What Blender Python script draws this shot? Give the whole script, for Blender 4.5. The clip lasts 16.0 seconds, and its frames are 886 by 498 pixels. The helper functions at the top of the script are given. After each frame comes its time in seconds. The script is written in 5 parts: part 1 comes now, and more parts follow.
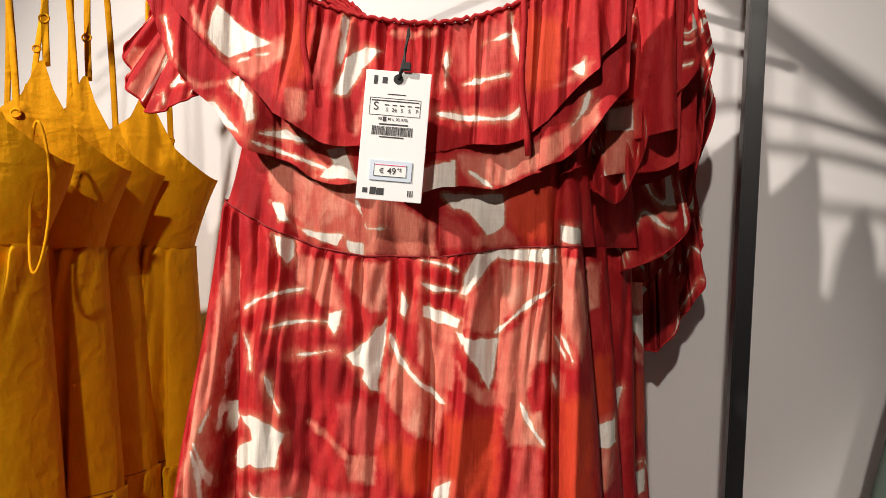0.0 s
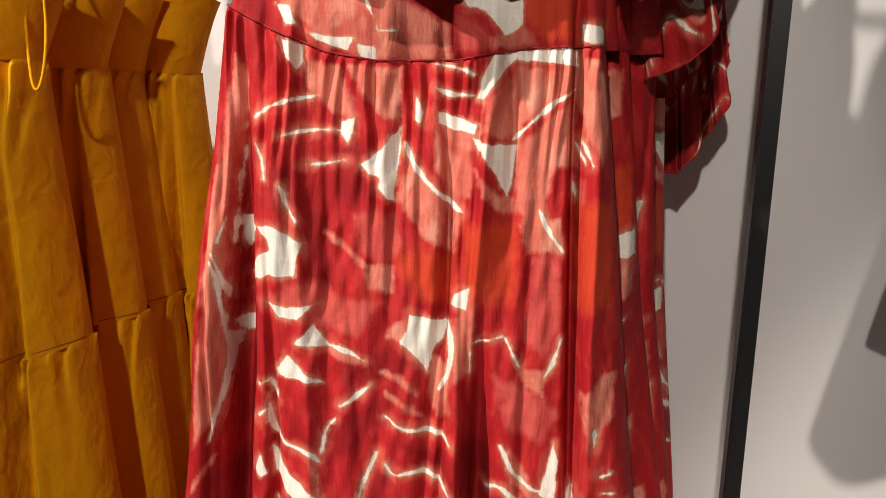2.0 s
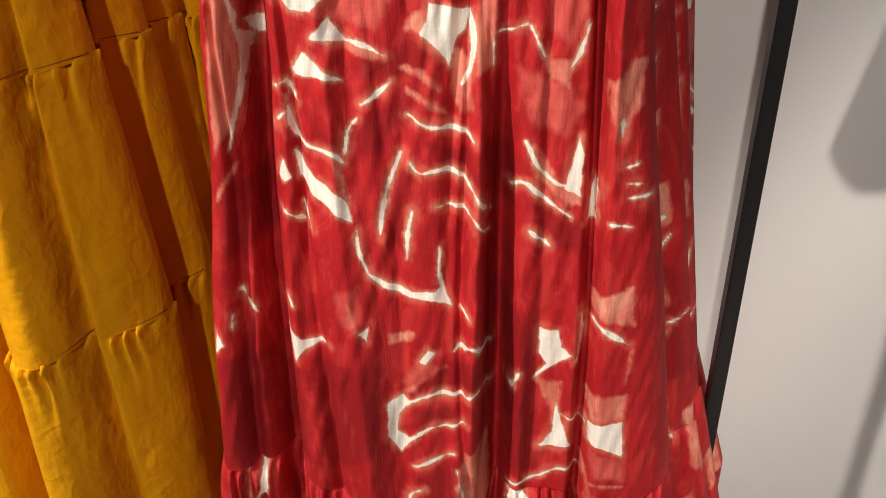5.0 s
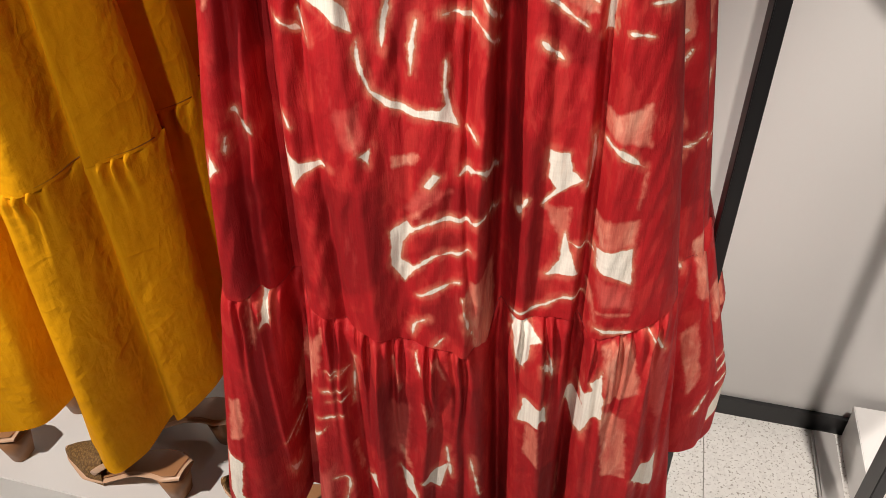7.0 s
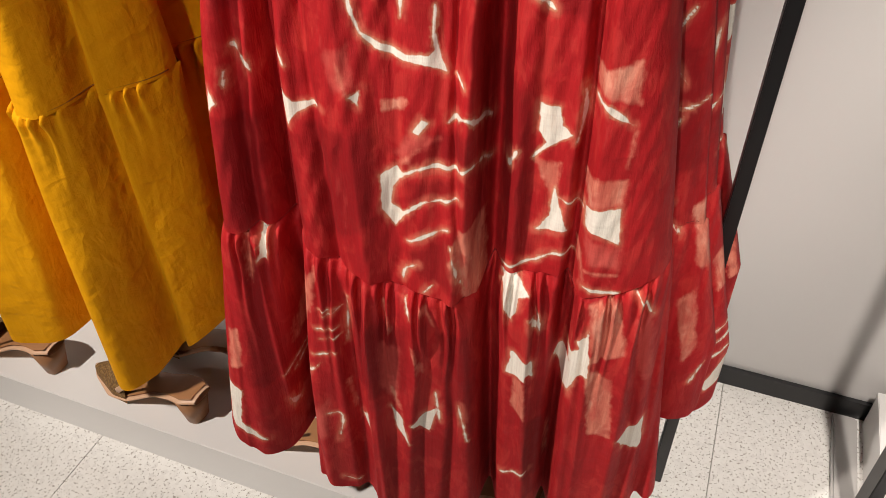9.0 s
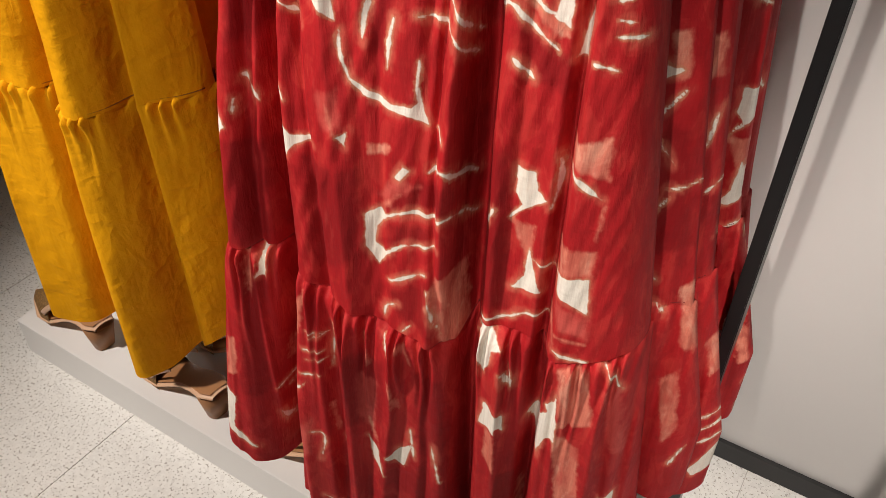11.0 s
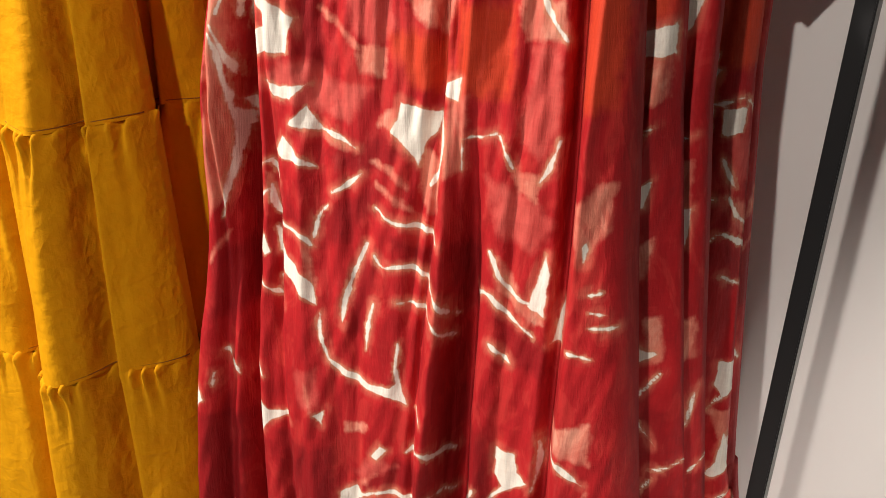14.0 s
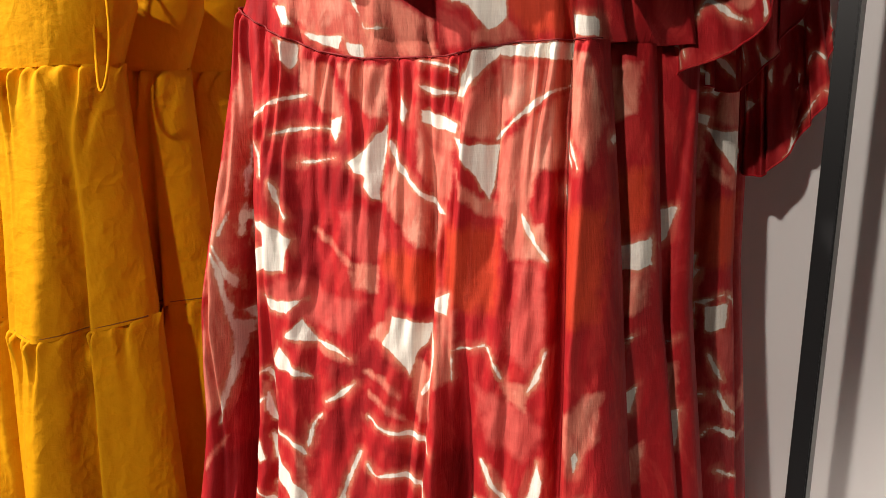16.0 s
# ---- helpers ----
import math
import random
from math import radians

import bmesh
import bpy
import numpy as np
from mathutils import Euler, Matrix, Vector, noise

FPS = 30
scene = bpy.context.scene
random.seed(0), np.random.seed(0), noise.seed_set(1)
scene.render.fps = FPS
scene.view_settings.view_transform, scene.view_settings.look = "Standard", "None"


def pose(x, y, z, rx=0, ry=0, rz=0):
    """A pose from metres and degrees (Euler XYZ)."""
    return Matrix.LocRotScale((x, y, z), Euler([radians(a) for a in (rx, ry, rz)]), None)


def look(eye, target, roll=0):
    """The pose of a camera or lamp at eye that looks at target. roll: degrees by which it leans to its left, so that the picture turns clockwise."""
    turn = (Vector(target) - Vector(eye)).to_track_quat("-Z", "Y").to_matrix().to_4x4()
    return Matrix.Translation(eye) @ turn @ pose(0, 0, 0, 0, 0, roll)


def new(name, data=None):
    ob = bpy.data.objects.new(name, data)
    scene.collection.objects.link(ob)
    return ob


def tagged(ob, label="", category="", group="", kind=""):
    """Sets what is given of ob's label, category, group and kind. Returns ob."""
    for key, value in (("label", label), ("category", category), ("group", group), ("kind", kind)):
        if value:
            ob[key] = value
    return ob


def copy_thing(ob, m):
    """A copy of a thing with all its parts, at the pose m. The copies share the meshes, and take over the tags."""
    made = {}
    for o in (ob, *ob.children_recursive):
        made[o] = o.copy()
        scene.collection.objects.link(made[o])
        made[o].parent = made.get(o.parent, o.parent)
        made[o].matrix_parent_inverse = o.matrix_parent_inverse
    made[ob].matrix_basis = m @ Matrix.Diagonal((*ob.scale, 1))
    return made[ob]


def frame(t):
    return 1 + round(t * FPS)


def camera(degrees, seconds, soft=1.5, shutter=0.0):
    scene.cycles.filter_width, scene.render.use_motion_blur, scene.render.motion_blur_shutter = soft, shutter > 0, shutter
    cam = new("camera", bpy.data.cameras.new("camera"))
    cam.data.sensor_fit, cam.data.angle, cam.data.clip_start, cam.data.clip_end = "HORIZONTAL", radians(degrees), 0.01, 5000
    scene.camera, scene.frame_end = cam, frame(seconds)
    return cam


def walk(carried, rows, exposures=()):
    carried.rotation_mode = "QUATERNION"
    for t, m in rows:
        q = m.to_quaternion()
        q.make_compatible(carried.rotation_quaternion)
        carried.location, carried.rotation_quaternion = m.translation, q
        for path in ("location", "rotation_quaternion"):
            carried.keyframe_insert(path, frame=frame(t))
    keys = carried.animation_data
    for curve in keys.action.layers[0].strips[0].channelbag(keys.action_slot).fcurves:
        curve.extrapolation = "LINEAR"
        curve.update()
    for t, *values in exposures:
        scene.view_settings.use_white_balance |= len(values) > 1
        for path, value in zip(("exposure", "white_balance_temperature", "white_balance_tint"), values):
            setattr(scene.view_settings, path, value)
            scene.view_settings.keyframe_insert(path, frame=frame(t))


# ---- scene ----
cam = camera(57.6, 16.0, soft=0.8)
PATH = [
    (0.0, (0.0451, -0.1805, 1.393), (-0.4527, 1.7556, 1.331), 2.3),
    (0.5, (0.0419, -0.1843, 1.381), (-0.4647, 1.7448, 1.24), 2.2),
    (1.0, (0.0442, -0.1807, 1.368), (-0.4667, 1.7402, 1.151), 1.9),
    (1.5, (0.0433, -0.1768, 1.358), (-0.4689, 1.7316, 1.049), 1.5),
    (2.0, (0.0402, -0.1673, 1.343), (-0.4684, 1.7245, 0.942), 1.4),
    (2.5, (0.0393, -0.1634, 1.333), (-0.4694, 1.7017, 0.823), 1.3),
    (3.0, (0.0346, -0.1654, 1.324), (-0.4706, 1.6697, 0.709), 0.9),
    (3.5, (0.0297, -0.1665, 1.314), (-0.4703, 1.6411, 0.619), 0.4),
    (6.0, (0.0165, -0.1715, 1.239), (-0.4184, 1.4621, 0.17), -0.7),
    (6.5, (0.0073, -0.1715, 1.225), (-0.4083, 1.4213, 0.089), -0.5),
    (7.0, (0.0091, -0.1567, 1.221), (-0.3973, 1.3715, -0.004), -0.5),
    (7.5, (0.0124, -0.1622, 1.216), (-0.3826, 1.3379, -0.047), -0.8),
    (8.0, (0.0219, -0.159, 1.214), (-0.3879, 1.2968, -0.095), -1.3),
    (10.5, (0.2021, -0.0986, 1.238), (-0.5709, 1.2214, -0.05), 1.5),
    (11.0, (0.212, -0.0831, 1.247), (-0.5955, 1.2446, -0.013), 1.4),
    (11.5, (0.2135, -0.0807, 1.248), (-0.6187, 1.2845, 0.046), 1.7),
    (12.0, (0.2159, -0.073, 1.257), (-0.6408, 1.3288, 0.116), 1.6),
    (12.5, (0.2129, -0.0685, 1.263), (-0.6669, 1.3773, 0.198), 1.7),
    (13.0, (0.213, -0.0644, 1.271), (-0.7004, 1.4221, 0.293), 1.6),
    (13.5, (0.2121, -0.0605, 1.283), (-0.7247, 1.4669, 0.394), 1.7),
    (14.0, (0.2119, -0.0595, 1.294), (-0.7404, 1.5147, 0.51), 1.8),
    (14.5, (0.2164, -0.0657, 1.31), (-0.7505, 1.5462, 0.626), 2.0),
    (15.0, (0.2235, -0.0703, 1.32), (-0.762, 1.5662, 0.728), 1.8),
    (15.5, (0.2229, -0.0674, 1.333), (-0.7799, 1.5868, 0.823), 1.2),
    (16.0, (0.2269, -0.0624, 1.349), (-0.8004, 1.6007, 0.925), 0.5),
]
walk(cam, [(t, look(e, g, r)) for t, e, g, r in PATH], ((0.0, -0.32), (3.5, -0.2), (10.5, -0.2), (13.0, -0.1), (16.0, 0.02)))

# ---- light: ceiling spots of the shop, in front of the display wall ----
world = bpy.data.worlds.new("world")
scene.world = world
world.use_nodes = True
world.node_tree.nodes["Background"].inputs[0].default_value = (1.0, 0.93, 0.86, 1)
world.node_tree.nodes["Background"].inputs[1].default_value = 0.008


def spot(name, eye, target, watts, size, cone, colour=(1.0, 0.90, 0.81)):
    lamp = bpy.data.lights.new(name, "SPOT")
    lamp.energy, lamp.shadow_soft_size, lamp.color = watts, size, colour
    lamp.spot_size, lamp.spot_blend = radians(cone), 0.6
    ob = new(name, lamp)
    ob.matrix_world = look(eye, target)
    return ob


spot("ceiling_spot_lamp", (-1.50, -1.00, 3.0), (-0.12, 0.70, 0.82), 480, 0.04, 58)
spot("ceiling_spot_lamp", (-0.10, -2.5, 3.0), (-0.42, 0.70, 1.22), 330, 0.05, 30)
spot("ceiling_spot_lamp", (0.62, -0.45, 3.0), (0.74, 0.95, 0.0), 380, 0.045, 34)


# ---- helpers for building ----
def mat(name, rough=0.6, metal=0.0, spec=0.5):
    m = bpy.data.materials.new(name)
    m.use_nodes = True
    b = m.node_tree.nodes["Principled BSDF"]
    b.inputs["Roughness"].default_value = rough
    b.inputs["Metallic"].default_value = metal
    b.inputs["Specular IOR Level"].default_value = spec
    return m, m.node_tree, b


def node(nt, kind, **kw):
    n = nt.nodes.new(kind)
    for k, v in kw.items():
        if k in n.inputs:
            n.inputs[k].default_value = v
    return n


def coords(nt, scale=(1, 1, 1)):
    tc = nt.nodes.new("ShaderNodeTexCoord")
    mp = nt.nodes.new("ShaderNodeMapping")
    mp.inputs["Scale"].default_value = scale
    nt.links.new(tc.outputs["Object"], mp.inputs["Vector"])
    return mp.outputs["Vector"]


def noise_tex(nt, vec, scale, detail=4.0, rough=0.55, dist=0.0):
    n = nt.nodes.new("ShaderNodeTexNoise")
    n.inputs["Scale"].default_value, n.inputs["Detail"].default_value = scale, detail
    n.inputs["Roughness"].default_value, n.inputs["Distortion"].default_value = rough, dist
    nt.links.new(vec, n.inputs["Vector"])
    return n.outputs["Fac"]


def ramp(nt, fac, stops):
    r = nt.nodes.new("ShaderNodeValToRGB")
    e = r.color_ramp.elements
    while len(e) < len(stops):
        e.new(0.5)
    for i, (p, c) in enumerate(stops):
        e[i].position, e[i].color = p, (*c, 1) if len(c) == 3 else c
    nt.links.new(fac, r.inputs["Fac"])
    return r.outputs["Color"]


def mix(nt, fac, a, b, blend="MIX"):
    m = nt.nodes.new("ShaderNodeMix")
    m.data_type, m.blend_type = "RGBA", blend
    for sock, v in ((0, fac), (6, a), (7, b)):
        if isinstance(v, (int, float)):
            m.inputs[sock].default_value = v
        elif isinstance(v, tuple):
            m.inputs[sock].default_value = (*v, 1)
        else:
            nt.links.new(v, m.inputs[sock])
    return m.outputs[2]


def calc(nt, op, a, b=0.0, c=0.0, clamp=False):
    m = nt.nodes.new("ShaderNodeMath")
    m.operation, m.use_clamp = op, clamp
    for i, v in enumerate((a, b, c)):
        if isinstance(v, (int, float)):
            m.inputs[i].default_value = v
        else:
            nt.links.new(v, m.inputs[i])
    return m.outputs[0]


def bump(nt, b, height, strength, distance):
    n = nt.nodes.new("ShaderNodeBump")
    n.inputs["Strength"].default_value, n.inputs["Distance"].default_value = strength, distance
    nt.links.new(height, n.inputs["Height"])
    nt.links.new(n.outputs["Normal"], b.inputs["Normal"])


def creases(nt, vec, scale, sharp=9.0, dist=0.6):
    """Thin raised wrinkle lines: the zero line of a noise, as a ridge."""
    n = noise_tex(nt, vec, scale, 2, 0.45, dist)
    return calc(nt, "SUBTRACT", 1.0, calc(nt, "MULTIPLY", calc(nt, "ABSOLUTE", calc(nt, "SUBTRACT", n, 0.5)), sharp), 0.0, True)


def step(nt, fac, lo, hi):
    m = nt.nodes.new("ShaderNodeMapRange")
    m.interpolation_type = "SMOOTHSTEP"
    m.inputs["From Min"].default_value, m.inputs["From Max"].default_value = lo, hi
    nt.links.new(fac, m.inputs["Value"])
    return m.outputs["Result"]


def mesh_ob(name, verts, faces, material, parent=None, smooth=True, label="", fields=None):
    me = bpy.data.meshes.new(name)
    me.from_pydata(verts, [], faces)
    if smooth:
        me.polygons.foreach_set("use_smooth", [True] * len(me.polygons))
    for key, values in (fields or {}).items():
        a = me.attributes.new(key, "FLOAT", "POINT")
        a.data.foreach_set("value", np.asarray(values, dtype=np.float32).ravel())
    me.materials.append(material)
    ob = new(name, me)
    if parent is not None:
        ob.parent = parent
    if label:
        tagged(ob, label)
    return ob


def grid_faces(rows, cols, wrap=False):
    i = np.arange(rows - 1)[:, None] * cols
    last = cols if wrap else cols - 1
    j = np.arange(last)[None, :]
    k = (j + 1) % cols
    return np.stack([i + j, i + k, i + cols + k, i + cols + j], -1).reshape(-1, 4).tolist()


def sheet(name, X, Y, Z, material, parent, wrap=False, label="", fields=None):
    rows, cols = X.shape
    v = np.stack([X, Y, Z], -1).reshape(-1, 3).tolist()
    return mesh_ob(name, v, grid_faces(rows, cols, wrap), material, parent, True, label, fields)


def box_bm(bm, x0, x1, y0, y1, z0, z1, bevel=0.0):
    r = bmesh.ops.create_cube(bm, size=1, matrix=Matrix.LocRotScale(((x0 + x1) / 2, (y0 + y1) / 2, (z0 + z1) / 2), None, (x1 - x0, y1 - y0, z1 - z0)))
    if bevel:
        es = list({e for v in r["verts"] for e in v.link_edges})
        bmesh.ops.bevel(bm, geom=es, offset=bevel, segments=2, affect="EDGES")


def part(name, bm, material, parent=None, label="", smooth=False):
    me = bpy.data.meshes.new(name)
    bm.to_mesh(me)
    bm.free()
    me.materials.append(material)
    if smooth:
        me.polygons.foreach_set("use_smooth", [True] * len(me.polygons))
    ob = new(name, me)
    if parent is not None:
        ob.parent = parent
    if label:
        tagged(ob, label)
    return ob


def box(name, x0, x1, y0, y1, z0, z1, material, parent=None, bevel=0.0, label=""):
    bm = bmesh.new()
    box_bm(bm, x0, x1, y0, y1, z0, z1, bevel)
    return part(name, bm, material, parent, label)


def tube(name, points, radius, material, parent=None, label="", flat=1.0):
    """A round or flattened cord swept along points."""
    pts = [Vector(p) for p in points]
    n, sides, verts = len(pts), 8, []
    for i, p in enumerate(pts):
        d = (pts[min(i + 1, n - 1)] - pts[max(i - 1, 0)]).normalized()
        a = d.cross(Vector((0, 1, 0)))
        a = a.normalized() if a.length > 1e-4 else Vector((1, 0, 0))
        b = d.cross(a)
        for k in range(sides):
            w = 2 * math.pi * k / sides
            verts.append(p + radius * (a * math.cos(w) + b * math.sin(w) * flat))
    faces = grid_faces(n, sides, True) + [list(range(sides))[::-1], [(n - 1) * sides + k for k in range(sides)]]
    return mesh_ob(name, [tuple(v) for v in verts], faces, material, parent, True, label, {k: [-0.02] * len(verts) for k in ("white", "salmon", "rose", "deep", "orange")})


def thing(name, m, label, category, group=""):
    ob = new(name)
    ob.matrix_world = m
    return tagged(ob, label, category, group)


def wave(seed, x, freq, parts=5):
    """A smooth random wave of x, about -1 to 1."""
    r = np.random.RandomState(seed)
    out = 0
    for _ in range(parts):
        out = out + r.uniform(0.4, 1) * np.sin(2 * math.pi * freq * r.uniform(0.6, 1.7) * x + r.uniform(0, 6.3))
    return out / (0.55 * parts ** 0.5 * 1.6)


def bell(x, c, w):
    return np.exp(-((x - c) / w) ** 2)


def rise(x, a, b):
    t = np.clip((x - a) / (b - a), 0, 1)
    return t * t * (3 - 2 * t)


# ---- materials ----
def paint(name, colour, rough, speck=0.03, bumps=0.15):
    m, nt, b = mat(name, rough)
    v = coords(nt)
    big, fine = noise_tex(nt, v, 2.3, 5), noise_tex(nt, v, 160, 3)
    c = mix(nt, step(nt, big, 0.3, 0.75), tuple(k * (1 - speck) for k in colour), colour)
    c = mix(nt, calc(nt, "MULTIPLY", fine, 0.08), c, tuple(k * 0.8 for k in colour))
    nt.links.new(c, b.inputs["Base Color"])
    bump(nt, b, fine, bumps, 0.0006)
    return m


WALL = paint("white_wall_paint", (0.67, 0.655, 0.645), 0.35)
# unseen walls and ceiling: near-black, to hold back bounced light
DIM = paint("unseen_dark_wall", (0.075, 0.072, 0.07), 0.6)
CEIL = paint("unseen_dark_ceiling", (0.08, 0.08, 0.078), 0.8)
PLINTH = paint("white_plinth_lacquer", (0.76, 0.75, 0.74), 0.4)
BLACK = paint("black_steel", (0.012, 0.012, 0.013), 0.38, 0.2, 0.1)
GREY = paint("grey_channel", (0.42, 0.41, 0.40), 0.4)

GROUT = paint("pale_grout", (0.52, 0.50, 0.47), 0.8)
TERRAZZO, nt, b = mat("terrazzo", 0.32)
v = coords(nt)
vor = nt.nodes.new("ShaderNodeTexVoronoi")
vor.inputs["Scale"].default_value = 150
nt.links.new(v, vor.inputs["Vector"])
chip = step(nt, noise_tex(nt, v, 210, 2), 0.40, 0.365)
tone = ramp(nt, vor.outputs["Color"], [(0.0, (0.70, 0.685, 0.66)), (0.5, (0.82, 0.81, 0.785)), (1.0, (0.76, 0.745, 0.715))])
c = mix(nt, chip, tone, (0.36, 0.335, 0.30))
nt.links.new(c, b.inputs["Base Color"])

# ---- setting ----
box("wall_north", -4, 4, 1.003, 1.12, 0, 3.2, WALL)
tagged(bpy.data.objects["wall_north"], "smooth white painted display wall", "wall", kind="structure")
# added walls and ceiling out of view; their dark colour deepens the shade
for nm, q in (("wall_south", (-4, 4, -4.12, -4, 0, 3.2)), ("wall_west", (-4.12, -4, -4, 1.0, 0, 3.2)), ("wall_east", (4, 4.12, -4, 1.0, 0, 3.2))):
    tagged(box(nm, *q, DIM), "unseen closing wall, kept dark to cut bounced light", "wall", kind="structure")
tagged(box("ceiling", -4, 4, -4, 1.0, 3.2, 3.3, CEIL), "unseen closing ceiling, kept dark to cut bounced light", "ceiling", kind="structure")
floor = tagged(box("floor", -4, 4, -4, 1.003, -0.05, -0.004, GROUT), "pale terrazzo tile floor with fine joints", "floor", kind="structure")
TILE = 0.5225
bm = bmesh.new()
g = 0.0008
box_bm(bm, g, TILE - g, g, TILE - g, -0.004, 0.0)
tile_me = bpy.data.meshes.new("floor_tile")
bm.to_mesh(tile_me)
bm.free()
tile_me.materials.append(TERRAZZO)
for i in range(-7, 7):
    for j in range(-6, 1):
        o = new("floor_tile", tile_me)
        o.parent = floor
        o.location = (0.23 + i * TILE, 0.698 + j * TILE, 0)
tagged(box("baseboard", -4, 4, 0.992, 1.001, 0, 0.042, BLACK), "matt black baseboard along the wall", "baseboard", kind="structure")



def platform(x0, x1, label):
    """A low plinth of boards: a top sheet on a front and two side boards."""
    p = thing("display_platform", pose(0, 0, 0), label, "platform")
    box("top_board", x0, x1, 0.465, 0.985, 0.078, 0.09, PLINTH, p, 0.0015)
    box("front_board", x0, x1, 0.4665, 0.4785, 0, 0.0775, PLINTH, p, 0.001)
    for x in (x0 + 0.0015, x1 - 0.0135):
        box("side_board", x, x + 0.012, 0.479, 0.984, 0, 0.0775, PLINTH, p, 0.001)
    return p


platform(-1.13, 0.128, "low white display platform on the terrazzo floor")
platform(0.478, 2.2, "low white display platform under the next rack")
tagged(box("floor_channel", 0.425, 0.468, 0.30, 0.985, 0, 0.012, GREY, bevel=0.004), "grey metal cable channel on the floor", "channel")


def rack(x0, x1):
    r = thing("clothes_rack", pose(0, 0, 0), "black steel wall rack with upright posts and arms", "rack")
    for x in (x0, x1):
        box("post", x - 0.009, x + 0.009, 0.727, 0.772, 0, 2.02, BLACK, r, 0.0015)
    box("rail", x0 + 0.009, x1 - 0.009, 0.74, 0.76, 1.975, 2.02, BLACK, r, 0.0015)
    return r


LEFT = rack(-1.16, 0.144)
RIGHT = rack(0.458, 1.9)
for r, x in ((LEFT, -0.17), (LEFT, -0.66), (RIGHT, 0.535)):
    box("hanging_arm", x - 0.009, x + 0.009, 0.40, 0.90, 1.945, 1.973, BLACK, r, 0.002)


# ---- printed cloth ----
class Print:
    """Brush marks of the fabric print, in millimetres across and up; fields() gives signed depths inside the marks, in metres."""

    def __init__(self):
        self.marks = []

    def patch(self, kind, *pts):
        self.marks.append((kind, None, np.array(pts, float) / 1000))

    def stroke(self, kind, w0, w1, *pts):
        p = np.array(pts, float) / 1000
        if len(p) > 2:
            t = np.linspace(0, len(p) - 1, 5 * (len(p) - 1) + 1)
            q = []
            for s in t:
                i = min(int(s), len(p) - 2)
                a, b, c, d = p[max(i - 1, 0)], p[i], p[i + 1], p[min(i + 2, len(p) - 1)]
                f = s - i
                q.append(0.5 * (2 * b + (c - a) * f + (2 * a - 5 * b + 4 * c - d) * f * f + (3 * b - a - 3 * c + d) * f ** 3))
            p = np.array(q)
        self.marks.append((kind, (w0 / 1000, w1 / 1000), p))

    def fields(self, x, z):
        shape, x, z = x.shape, x.ravel(), z.ravel()
        out = {k: np.full(x.shape, -0.02) for k in ("white", "salmon", "rose", "deep", "orange")}
        for kind, width, p in self.marks:
            lo, hi = p.min(0) - 0.02, p.max(0) + 0.02
            near = np.nonzero((x > lo[0]) & (x < hi[0]) & (z > lo[1]) & (z < hi[1]))[0]
            if len(near) == 0:
                continue
            q = np.stack([x[near], z[near]], 1)
            best, inside = np.full(len(near), -1.0 if width else 1.0), np.zeros(len(near), bool)
            n = len(p) - 1 if width else len(p)
            for i in range(n):
                a, b = p[i], p[(i + 1) % len(p)]
                e = b - a
                h = np.clip(((q - a) @ e) / max(e @ e, 1e-12), 0, 1)
                dist = np.linalg.norm(q - a - h[:, None] * e, axis=1)
                if width:
                    s = (i + h) / n
                    w = 0.72 * (width[0] + (width[1] - width[0]) * s) * (1 + 0.3 * np.sin(9 * s + 900 * p[0][0])) * (0.10 + 1.0 * np.sin(math.pi * np.clip(0.04 + 0.92 * s, 0, 1)) ** 0.6)
                    best = np.maximum(best, w - dist)
                else:
                    best = np.minimum(best, dist)
                    cross = (a[1] > q[:, 1]) != (b[1] > q[:, 1])
                    xs = a[0] + (q[:, 1] - a[1]) * e[0] / (e[1] if abs(e[1]) > 1e-9 else 1e-9)
                    inside ^= cross & (q[:, 0] < xs)
            f = best if width else np.where(inside, best, -best)
            out[kind][near] = np.maximum(out[kind][near], f)
        return {k: v.reshape(shape) for k, v in out.items()}


SKIRT, BODICE, UPPER, LOWER, TIER = Print(), Print(), Print(), Print(), Print()
SKIRT.patch("white", (-171, 1378), (-155, 1373), (-152, 1361), (-157, 1351), (-161, 1358), (-167, 1363))
SKIRT.stroke("white", 2.2, 1.7, (-193, 1311), (-182, 1319), (-159, 1327), (-137, 1331))
SKIRT.stroke("white", 1.8, 1.4, (-170, 1296), (-153, 1300), (-129, 1302), (-108, 1300))
SKIRT.patch("white", (-119, 1309), (-106, 1314), (-108, 1300), (-113, 1292), (-119, 1299))
SKIRT.stroke("white", 1.4, 1.2, (-149, 1272), (-133, 1273), (-112, 1277))
SKIRT.stroke("white", 1.4, 1.2, (-192, 1289), (-187, 1275), (-184, 1258))
SKIRT.stroke("white", 1.8, 1.4, (-168, 1255), (-163, 1238), (-155, 1224))
SKIRT.patch("white", (-100, 1273), (-83, 1286), (-67, 1307), (-68, 1279), (-71, 1256), (-72, 1242), (-78, 1244), (-86, 1253), (-84, 1261), (-94, 1265))
SKIRT.stroke("white", 3.2, 2.6, (-63, 1293), (-55, 1274), (-44, 1260), (-26, 1244), (-12, 1233))
SKIRT.patch("white", (-55, 1333), (-48, 1319), (-50, 1308), (-55, 1312))
SKIRT.stroke("white", 2.9, 2.3, (-38, 1340), (-25, 1335), (-4, 1334))
SKIRT.patch("white", (-35, 1320), (-21, 1316), (-2, 1309), (-4, 1302), (-21, 1304), (-34, 1310))
SKIRT.stroke("white", 1.8, 1.4, (-39, 1360), (-16, 1356), (-5, 1351))
